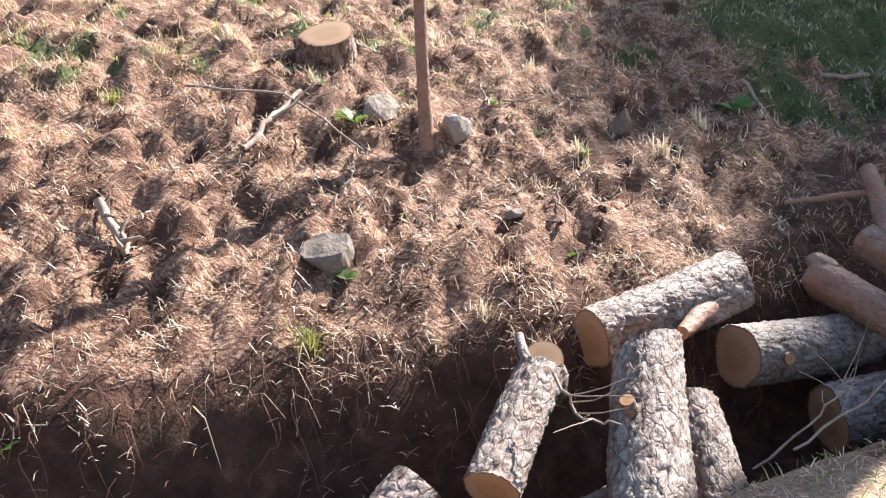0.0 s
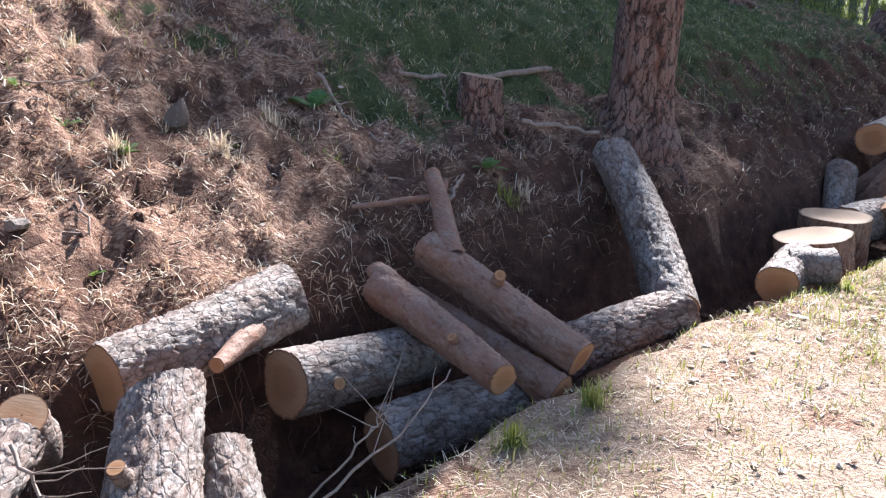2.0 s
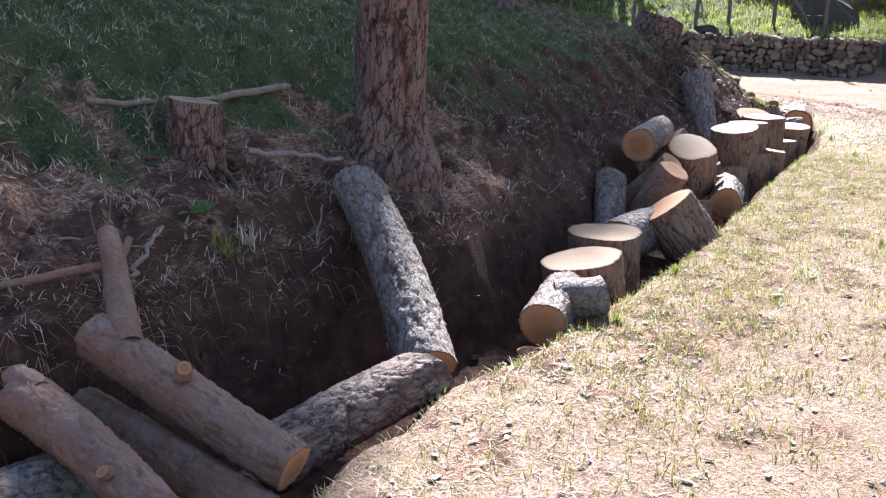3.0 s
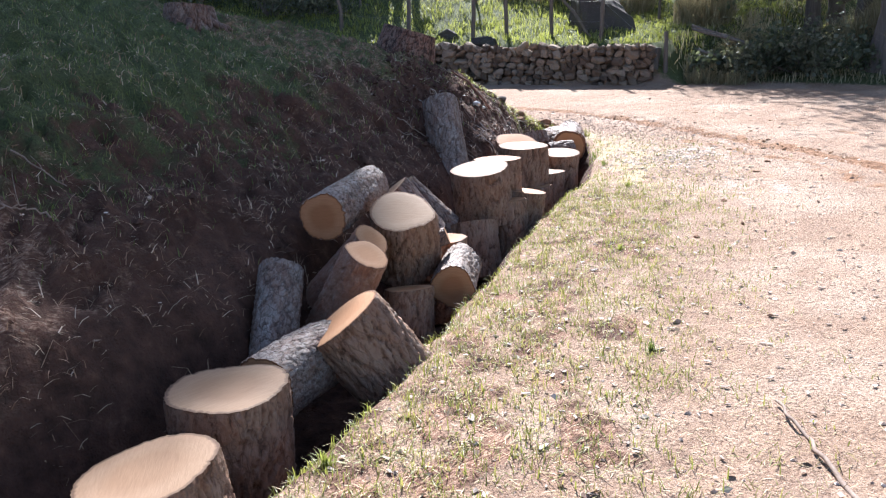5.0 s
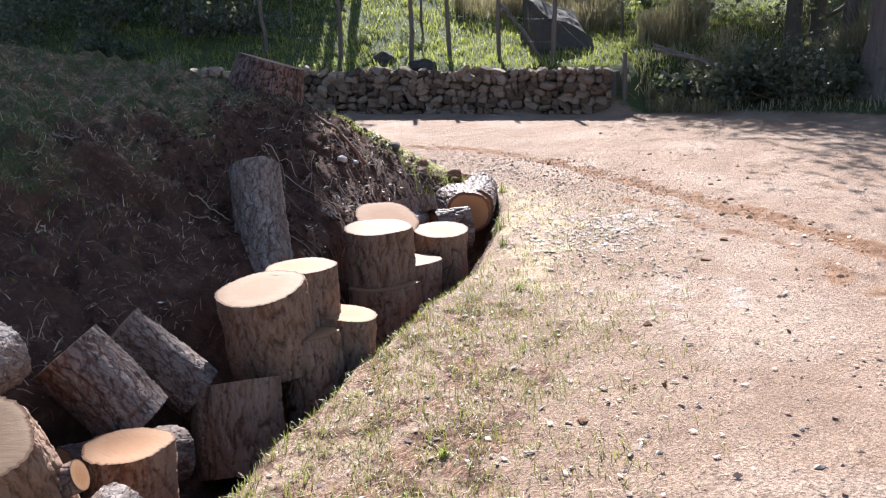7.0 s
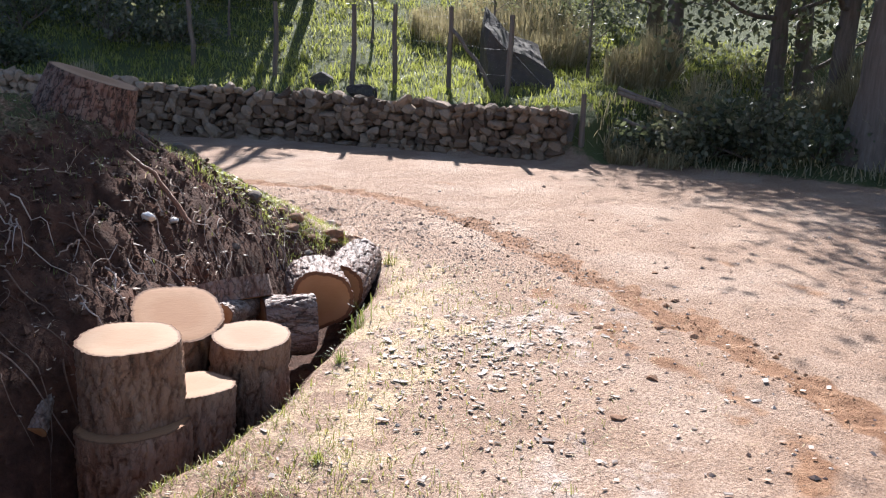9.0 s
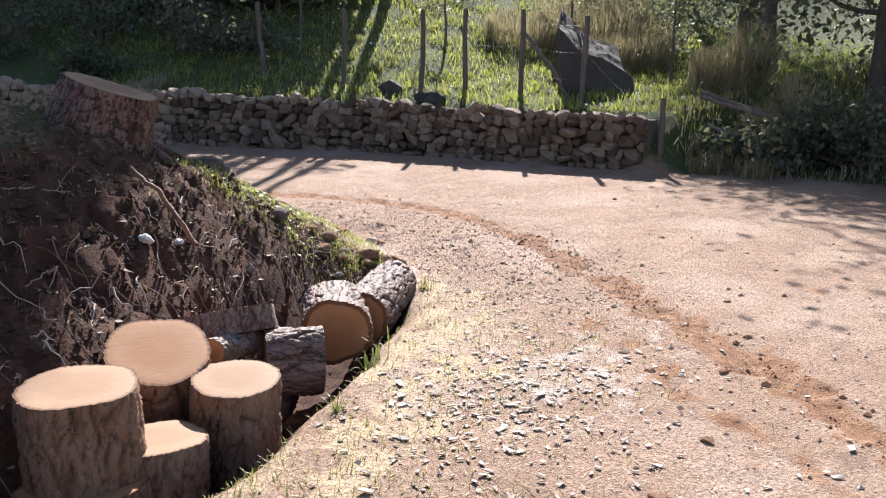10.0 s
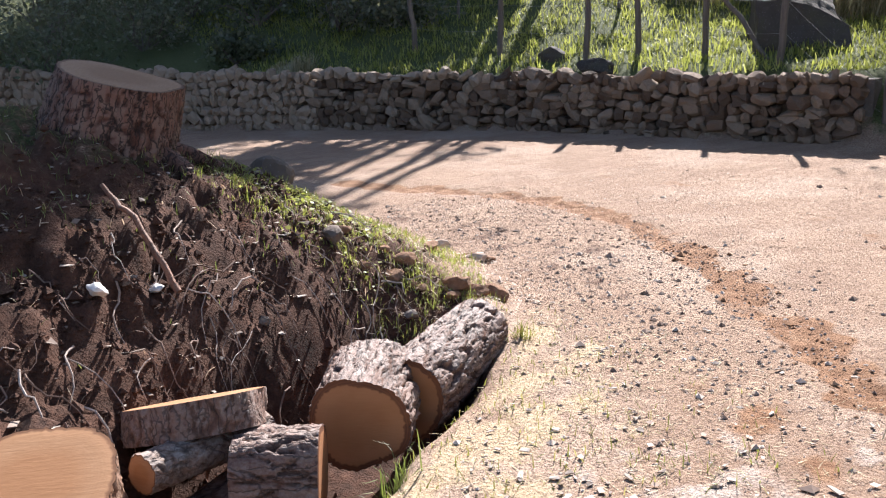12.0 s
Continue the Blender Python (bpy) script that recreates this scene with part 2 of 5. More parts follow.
def plain_material(name, stops, scale=20, rough=0.9, bump=0.4, dist=0.01, island=0.0, stretch=None, spec=0.25):
    """Noise between a few colours; island: how far single pieces differ in tone."""
    k = Nodes(name, rough, spec)
    n, f = k.noise(scale, 5, 0.65, stretch=stretch), k.noise(scale * 6, 3)
    fac = k.math("MULTIPLY_ADD", f, 0.3, k.math("MULTIPLY", n, 0.7))
    if island:
        fac = k.math("ADD", k.math("MULTIPLY", fac, 1 - island), k.math("MULTIPLY", k.island(), island))
    c = k.ramp(fac, stops)
    if bump:
        k.bump(n, bump, dist)
        k.bump(f, bump, dist * 0.3)
    return k.done(c)


def leaf_material(name, stops, through=0.35, glow=(0.30, 0.36, 0.06)):
    k = Nodes(name, 0.5, 0.45)
    c = k.ramp(k.island(), stops)
    tr = k.t.nodes.new("ShaderNodeBsdfTranslucent")
    k.t.links.new(k.mix(0.5, c, glow), tr.inputs["Color"])
    mx = k.t.nodes.new("ShaderNodeMixShader")
    mx.inputs[0].default_value = through
    k.t.links.new(k.p.outputs[0], mx.inputs[1])
    k.t.links.new(tr.outputs[0], mx.inputs[2])
    k.t.links.new(mx.outputs[0], k.t.nodes["Material Output"].inputs["Surface"])
    return k.done(c)


def stone_material(name, stops, moss=0.3):
    k = Nodes(name, 0.9, 0.25)
    n, f, g = k.noise(7, 5, 0.7), k.noise(45, 4, 0.7), k.voronoi(30)
    fac = k.math("ADD", k.math("MULTIPLY", k.per_object(), 0.5), k.math("MULTIPLY_ADD", n, 0.35, k.math("MULTIPLY", f, 0.2)))
    c = k.ramp(fac, stops)
    c = k.mix(k.ramp(k.noise(4, 4), [(0.5, 0.0), (0.7, moss)]), c, (0.10, 0.10, 0.06))
    c = k.mix(k.ramp(g, [(0.08, 0.4), (0.2, 0.0)]), c, (0.42, 0.41, 0.38))
    k.bump(n, 0.6, 0.03)
    k.bump(f, 0.7, 0.01)
    return k.done(c)


EARTH = ground_material()
BARK = bark_material("pine_bark", (0.035, 0.022, 0.017), (0.17, 0.130, 0.108), (0.41, 0.365, 0.33), (0.20, 0.095, 0.06), 0.5, 0.5, 0.5, 0.22, 0.7)
BARK_DARK = bark_material("rough_pine_bark", (0.018, 0.010, 0.008), (0.105, 0.062, 0.046), (0.32, 0.26, 0.23), (0.19, 0.08, 0.048), 0.55, 0.16, 0.6, 0.3, 0.65)
BARK_ROUND = bark_material("warm_pine_bark", (0.045, 0.024, 0.015), (0.17, 0.098, 0.062), (0.29, 0.195, 0.14), (0.24, 0.115, 0.066), 0.55, 0.2, 0.35, 0.4, 0.75)
BARK_RED = bark_material("young_pine_bark", (0.05, 0.026, 0.018), (0.20, 0.115, 0.08), (0.36, 0.27, 0.22), (0.25, 0.11, 0.065), 0.7, 0.7, 0.06)
BARK_TREE = bark_material("furrowed_pine_bark", (0.012, 0.008, 0.007), (0.075, 0.046, 0.037), (0.22, 0.15, 0.12), (0.22, 0.085, 0.052), 0.5, 0.12, 0.85, 0.5, 0.8)
CUT = cut_material("fresh_cut_wood", (0.34, 0.165, 0.075), (0.38, 0.205, 0.105), (0.15, 0.068, 0.035))
CUT_PALE = cut_material("pale_cut_wood", (0.29, 0.175, 0.10), (0.33, 0.212, 0.13), (0.15, 0.075, 0.042), 0.25)
CUT_RED = cut_material("reddish_cut_wood", (0.33, 0.15, 0.07), (0.42, 0.215, 0.11), (0.15, 0.065, 0.033))
CUT_THICK = cut_material("red_cut_wood_thick_bark", (0.36, 0.16, 0.07), (0.40, 0.185, 0.085), (0.13, 0.052, 0.028), 0.12, 0.88)
CUT_GREY = cut_material("weathered_cut_wood", (0.25, 0.145, 0.082), (0.31, 0.195, 0.12), (0.12, 0.068, 0.042), 0.3)
STONE = stone_material("dry_wall_stone", [(0.25, (0.085, 0.055, 0.04)), (0.5, (0.20, 0.135, 0.095)), (0.75, (0.31, 0.23, 0.17)), (0.95, (0.44, 0.37, 0.30))])
ROCK = stone_material("field_rock", [(0.2, (0.10, 0.072, 0.056)), (0.55, (0.19, 0.15, 0.125)), (0.9, (0.32, 0.28, 0.25))], 0.35)
BOULDER = stone_material("dark_boulder", [(0.2, (0.035, 0.03, 0.027)), (0.55, (0.08, 0.068, 0.062)), (0.9, (0.18, 0.155, 0.145))], 0.4)
DIRT = plain_material("loose_soil", [(0.3, (0.03, 0.016, 0.012)), (0.6, (0.09, 0.045, 0.03)), (0.8, (0.16, 0.085, 0.055))], 25, 0.95, 0.8, 0.02)
CLOD = plain_material("ochre_clods", [(0.3, (0.16, 0.085, 0.05)), (0.6, (0.28, 0.16, 0.10)), (0.9, (0.40, 0.26, 0.18))], 25, 0.95, 0.8, 0.02)
NEEDLES = leaf_material("pine_needles", [(0.0, (0.16, 0.075, 0.048)), (0.4, (0.38, 0.235, 0.155)), (0.7, (0.60, 0.44, 0.30)), (1.0, (0.82, 0.70, 0.54))], 0.35, (0.55, 0.33, 0.18))
PALE_STRAW = leaf_material("pale_straw", [(0.0, (0.42, 0.30, 0.20)), (0.5, (0.66, 0.54, 0.40)), (1.0, (0.86, 0.78, 0.64))], 0.35, (0.6, 0.46, 0.28))
STRAW = plain_material("dry_grass", [(0.2, (0.26, 0.19, 0.10)), (0.5, (0.46, 0.36, 0.20)), (0.9, (0.62, 0.53, 0.34))], 5, 0.7, 0, island=0.75)
GRASS = leaf_material("verge_grass", [(0.0, (0.09, 0.12, 0.022)), (0.45, (0.20, 0.225, 0.045)), (0.7, (0.34, 0.31, 0.09)), (1.0, (0.50, 0.41, 0.19))], 0.4, (0.38, 0.38, 0.07))
GREEN = leaf_material("green_grass", [(0.0, (0.06, 0.085, 0.024)), (0.5, (0.12, 0.155, 0.045)), (1.0, (0.25, 0.245, 0.10))])
MEADOW = leaf_material("sunny_grass", [(0.0, (0.12, 0.14, 0.03)), (0.5, (0.25, 0.27, 0.065)), (1.0, (0.40, 0.38, 0.15))], 0.5, (0.42, 0.46, 0.08))
REED = leaf_material("tall_dry_grass", [(0.0, (0.17, 0.155, 0.08)), (0.5, (0.33, 0.285, 0.175)), (1.0, (0.50, 0.44, 0.30))], 0.35, (0.36, 0.30, 0.14))
FOLIAGE = leaf_material("oak_leaves", [(0.0, (0.042, 0.052, 0.034)), (0.6, (0.09, 0.105, 0.065)), (1.0, (0.18, 0.19, 0.135))], 0.4, (0.22, 0.25, 0.10))
FOLIAGE_B = leaf_material("shrub_leaves", [(0.0, (0.055, 0.063, 0.042)), (0.6, (0.115, 0.12, 0.08)), (1.0, (0.24, 0.235, 0.17))], 0.4, (0.28, 0.28, 0.13))
FERN = leaf_material("fern_leaves", [(0.0, (0.05, 0.12, 0.02)), (1.0, (0.12, 0.22, 0.05))])
CHIP = plain_material("bark_flakes", [(0.15, (0.14, 0.10, 0.078)), (0.5, (0.27, 0.205, 0.165)), (0.9, (0.45, 0.375, 0.32))], 30, 0.65, 0.3, 0.005, island=0.7, spec=0.35)
GRAVEL = plain_material("gravel", [(0.15, (0.30, 0.20, 0.15)), (0.5, (0.48, 0.36, 0.28)), (0.9, (0.66, 0.56, 0.48))], 40, 0.9, 0.3, 0.004, island=0.7)
LEAF_LITTER = plain_material("fallen_leaves", [(0.2, (0.20, 0.11, 0.07)), (0.55, (0.45, 0.33, 0.25)), (0.9, (0.70, 0.60, 0.52))], 20, 0.6, 0, island=0.75)
TWIG = plain_material("dead_twigs", [(0.2, (0.12, 0.08, 0.06)), (0.5, (0.27, 0.20, 0.16)), (0.9, (0.46, 0.38, 0.32))], 25, 0.85, 0.4, 0.004, stretch=(1, 1, 0.2))
ROOT = plain_material("roots", [(0.2, (0.08, 0.045, 0.033)), (0.5, (0.22, 0.15, 0.12)), (0.85, (0.52, 0.45, 0.40))], 25, 0.85, 0.4, 0.004, island=0.5)
POST = plain_material("weathered_posts", [(0.2, (0.06, 0.05, 0.045)), (0.5, (0.14, 0.115, 0.10)), (0.9, (0.26, 0.23, 0.21))], 18, 0.9, 0.5, 0.01, stretch=(1, 1, 0.1))
WIRE = plain_material("galvanised_wire", [(0.2, (0.2, 0.19, 0.18)), (0.9, (0.30, 0.29, 0.28))], 60, 0.7, 0)
QUARTZ = plain_material("white_stone", [(0.2, (0.50, 0.47, 0.45)), (0.9, (0.78, 0.76, 0.74))], 15, 0.8, 0.4, 0.01)


# ---- mesh helpers ----
def mesh_np(name, verts, faces, material, smooth=False, relief=None):
    """A mesh from arrays: verts (n, 3), faces (m, 3) or (m, 4)."""
    me = bpy.data.meshes.new(name)
    verts, faces = np.asarray(verts, float), np.asarray(faces, int)
    k = faces.shape[1]
    me.vertices.add(len(verts))
    me.vertices.foreach_set("co", verts.ravel())
    me.loops.add(len(faces) * k)
    me.loops.foreach_set("vertex_index", faces.ravel())
    me.polygons.add(len(faces))
    me.polygons.foreach_set("loop_start", np.arange(0, len(faces) * k, k))
    me.update(calc_edges=True)
    me.polygons.foreach_set("use_smooth", np.full(len(faces), smooth))
    if relief is not None:
        at = me.color_attributes.new("relief", "FLOAT_COLOR", "POINT")
        r = np.asarray(relief, float)
        at.data.foreach_set("color", np.stack([r, r, r, np.ones_like(r)], -1).ravel())
    me.materials.append(material)
    return me


def child(name, me, parent, m=None, label=""):
    ob = new(name, me)
    ob.parent = parent
    if m is not None:
        ob.matrix_basis = m
    if label:
        ob["label"] = label
    return ob


def grid_faces(rows, cols, wrap=True):
    i, j = np.meshgrid(np.arange(rows - 1), np.arange(cols if wrap else cols - 1), indexing="ij")
    j2 = (j + 1) % cols
    return np.stack([i * cols + j, i * cols + j2, (i + 1) * cols + j2, (i + 1) * cols + j], -1).reshape(-1, 4)


def tube(path, radii, segs=7, seed=0, rough=0.1):
    """Verts and faces of a tapered, slightly knobbly tube along a path."""
    rng = np.random.RandomState(seed)
    P = np.asarray(path, float)
    T = np.gradient(P, axis=0)
    T /= np.linalg.norm(T, axis=1)[:, None] + 1e-9
    ref = np.array([0.31, 0.17, 0.93]) if abs(T[0] @ np.array([0.31, 0.17, 0.93])) < 0.9 else np.array([1.0, 0, 0])
    U = np.cross(T, ref)
    U /= np.linalg.norm(U, axis=1)[:, None]
    V = np.cross(T, U)
    a = np.linspace(0, 2 * np.pi, segs, endpoint=False)
    R = np.asarray(radii, float)[:, None] * (1 + rough * rng.uniform(-1, 1, (len(P), segs)))
    co = P[:, None] + R[..., None] * (np.cos(a)[None, :, None] * U[:, None] + np.sin(a)[None, :, None] * V[:, None])
    return co.reshape(-1, 3), grid_faces(len(P), segs)


def join(pieces):
    vs, fs, n = [], [], 0
    for v, f in pieces:
        vs.append(v), fs.append(f + n)
        n += len(v)
    return np.concatenate(vs), np.concatenate(fs)


def bend(a, b, n, sway, seed):
    """A crooked path from a to b."""
    rng = np.random.RandomState(seed)
    a, b = np.array(a, float), np.array(b, float)
    t = np.linspace(0, 1, n)[:, None]
    off = np.cumsum(rng.normal(0, sway, (n, 3)), axis=0)
    off -= off[0] + t * (off[-1] - off[0])
    return a + t * (b - a) + off


def blades(P, length, width, lean, seed, droop=0.5, azimuth=None):
    """Blades of grass or needles at the points P: two quads each, tapered and bent."""
    rng = np.random.RandomState(seed)
    n = len(P)
    L = length * rng.uniform(0.5, 1.4, n)
    az = rng.uniform(0, 2 * np.pi, n) if azimuth is None else azimuth + rng.normal(0, 0.6, n)
    le = np.clip(rng.normal(lean, 0.35, n), 0.02, 1.62)
    d = np.stack([np.cos(az) * np.sin(le), np.sin(az) * np.sin(le), np.cos(le)], -1)
    side_v = np.stack([-np.sin(az + rng.normal(0, 0.4, n)), np.cos(az), np.zeros(n)], -1)
    w = (width * rng.uniform(0.6, 1.4, n))[:, None]
    mid = P + d * (L * 0.55)[:, None]
    tip = P + d * L[:, None]
    tip[:, 2] -= droop * L * 0.35
    co = np.stack([P - side_v * w / 2, P + side_v * w / 2, mid - side_v * w * 0.4, mid + side_v * w * 0.4, tip - side_v * w * 0.1, tip + side_v * w * 0.1], 1)
    i = np.arange(n)[:, None] * 6
    f = np.concatenate([i + np.array([[0, 1, 3, 2]]), i + np.array([[2, 3, 5, 4]])])
    return co.reshape(-1, 3), f


def leaf_quads(C, size, seed, flat=0.0, ratio=0.6):
    """Small leaf quads (folded into a kite) at the centres C."""
    rng = np.random.RandomState(seed)
    n = len(C)
    u = rng.normal(0, 1, (n, 3))
    u[:, 2] *= 1 - flat
    u /= np.linalg.norm(u, axis=1)[:, None]
    v = np.cross(u, rng.normal(0, 1, (n, 3)) * np.array([1 - flat, 1 - flat, 1.0]) + np.array([0, 0, 0.01]))
    if flat:
        v = np.cross(u, np.array([0, 0, 1.0]) + 0.35 * rng.normal(0, 1, (n, 3)))
    v /= np.linalg.norm(v, axis=1)[:, None] + 1e-9
    s = (size * rng.uniform(0.5, 1.4, n))[:, None]
    co = np.stack([C - u * s, C + v * s * ratio, C + u * s, C - v * s * ratio], 1)
    return co.reshape(-1, 3), np.arange(n * 4).reshape(n, 4)


def on_ground(x, y, lift=0.0):
    return np.stack([x, y, height(x, y) + lift], -1)


# ---- ground ----
ground = build_ground()
g_co = np.empty(len(ground.data.vertices) * 3)
ground.data.vertices.foreach_get("co", g_co)
g_co = g_co.reshape(-1, 3)


def zone_values(x, y):
    s, _ = side(x, y, LIP)
    h, _ = side(x, y, HILL)
    n1, n2 = wob(x, y, 21, 1.1), wob(x, y, 22, 0.4)
    end = step(14.4, 13.2, x)
    soil = step(0.0, 0.12, s) * step(1.28, 1.05, s) * end + 0.85 * step(9.8, 10.8, x) * step(0.1, 0.5, s) * step(2.1, 1.4, s + 0.3 * n2) * step(14.3, 13.4, x)
    soil = soil + 0.55 * step(0.9, 1.8, x + 0.3 * n1) * step(0.9, 1.1, s) * step(2.1, 1.5, s + 0.25 * n2) * step(5.0, 4.0, x)
    soil = soil + 0.65 * step(4.0, 6.0, x) * step(0.9, 1.1, s) * step(3.2, 1.8, s + 0.4 * n1)
    litter = step(0.95, 1.15, s) * (1 - 0.25 * step(4, 7, x)) + step(-1.7, -0.5, s + 0.35 * n1) * step(0.15, 0.0, s) * step(11.6, 10.4, x) * np.clip(0.5 + 0.35 * n2 + 0.2 * n1 - 0.25 * step(4.2, 3.0, x), 0, 0.85)
    nose = step(12.2, 13.0, x) * step(0.1, 0.5, s) * step(8.4, 9.0, y)
    litter = litter * (1 - 0.4 * nose)
    green = step(1.7, 2.4, s + 0.35 * n1) * step(1.4, 2.6, x + 0.4 * n1) * (0.75 - 0.45 * step(4, 6, x)) + 0.2 * step(4.5, 6.5, x) * step(1.2, 1.8, s + 0.3 * n2) + 0.5 * nose * step(-0.4, 0.5, n1 + n2)
    green = green + 0.28 * step(-1.6, -0.8, s + 0.35 * n1) * step(0.02, -0.2, s) * step(3.6, 5.0, x) * step(12.0, 10.6, x) * np.clip(0.6 + 0.5 * n2 + 0.4 * n1, 0, 1)
    green = green + 0.6 * step(4.4, 5.2, x) * step(9.6, 7.8, x) * step(1.5, 2.1, s + 0.3 * n1) * np.clip(0.7 + 0.4 * n2, 0, 1)
    green = green + 0.62 * step(2.3, 3.2, s + 0.4 * n1) * step(2.0, 1.0, x) * np.clip(0.25 + 0.7 * n2 + 0.5 * n1, 0, 1)
    green = np.where(h < -0.2, 0.95, green)
    stony = step(14.1, 14.7, x) * step(0.1, -0.1, s) * step(-1.5, -0.7, s + 0.25 * n1) * step(7.8, 8.6, y) * step(12.4, 11.4, y)
    soil = soil + 0.5 * stony * np.clip(0.6 + 0.5 * n2, 0, 1)
    soil = soil + 0.9 * step(0.95, 1.15, s) * step(1.3, 0.6, x) * step(0.25, 0.75, wob(x, y, 23, 0.42) + 0.35 * n2)
    mud_d, _ = side(x, y, MUD)
    mud = 1.25 * step(0.27, 0.05, np.abs(mud_d + 0.06 * n1) + 0.10 * n2) * np.clip(0.75 + 0.3 * n1, 0.25, 0.95)
    mud = mud + 0.8 * np.exp(-((mud_d - 0.55 + 0.12 * n1) / 0.2) ** 2) * step(15.0, 13.9, x) * np.clip(0.6 + 0.5 * n2, 0, 1)
    for off, wide, much in ((-1.35, 0.16, 0.55), (-2.0, 0.12, 0.4), (-3.3, 0.2, 0.45), (-4.6, 0.15, 0.4)):
        mud = mud + much * np.exp(-((mud_d - off + 0.12 * n1) / wide) ** 2) * np.clip(0.5 + 0.6 * n1 + 0.3 * n2, 0, 1)
    yellow = step(-1.0, -0.3, s + 0.25 * n1) * step(0.05, -0.05, s) * step(10.4, 11.6, x) * step(14.8, 13.8, x) * np.clip(0.52 + 0.4 * n2 + 0.15 * n1, 0, 1) + 0.4 * step(-0.9, -0.2, s + 0.3 * n2) * step(0.05, -0.1, s) * step(11, 10, x)
    # Where the road's bright sheen and powder are painted as paler colour.
    pale = 0.75 * np.exp(-((x - 13.3) / 1.3) ** 2 - ((y - 6.3) / 0.8) ** 2) + 0.6 * np.exp(-((x - 11.6) / 1.2) ** 2 - ((y - 4.9) / 0.7) ** 2) + 0.55 * np.exp(-((x - 3.2) / 1.1) ** 2 - ((y - 2.7) / 0.5) ** 2)
    return litter, green, soil, mud, yellow, pale * (0.6 + 0.35 * n2)


zl, zg, zs, zm, zy, zp = zone_values(g_co[:, 0], g_co[:, 1])
for name, cols in (("zones", (zl, zg, zs)), ("zones_b", (zm, zy, zp))):
    at = ground.data.color_attributes.new(name, "FLOAT_COLOR", "POINT")
    at.data.foreach_set("color", np.stack([np.clip(c, 0, 1) for c in cols] + [np.ones(len(g_co))], -1).ravel())
ground.data.materials.append(EARTH)
tagged(ground, "pinkish dirt road, ditch and needle-strewn earth bank", "ground", kind="structure")


# ---- logs ----
def outline(rng):
    ph, am = rng.uniform(0, 6.28, 4), rng.uniform(0.01, 0.05, 4) / np.array([1, 1, 1.5, 2])
    return lambda a: 1 + sum(am[k] * np.sin((k + 2) * a + ph[k]) for k in range(4))


def bark_relief(a, z, r, rng, plate, stretch):
    """0 in the cracks to 1 on the plates, for angles a and heights z."""
    length = z.max() - z.min() + 1e-6
    n = max(12, int(2 * math.pi * r * length / (plate * plate * stretch)))
    n = min(n, 700)
    pa, pz = rng.uniform(0, 2 * np.pi, n), rng.uniform(z.min() - plate, z.max() + plate, n)
    best, second, tone = np.full(a.shape, 9.0), np.full(a.shape, 9.0), np.zeros(a.shape)
    a = a + 0.25 * plate / r * np.sin(z * 31 + 5 * a)
    z = z + 0.3 * plate * np.sin(a * 9 + z * 17)
    high = rng.uniform(0, 1, n)
    for k in range(n):
        da = np.abs((a - pa[k] + np.pi) % (2 * np.pi) - np.pi) * r
        d = np.hypot(da, (z - pz[k]) / stretch)
        second = np.where(d < best, best, np.minimum(second, d))
        tone = np.where(d < best, high[k], tone)
        best = np.minimum(best, d)
    gap = np.clip((second - best) / (plate * 0.17), 0, 1)
    return gap * (0.72 + 0.28 * tone)


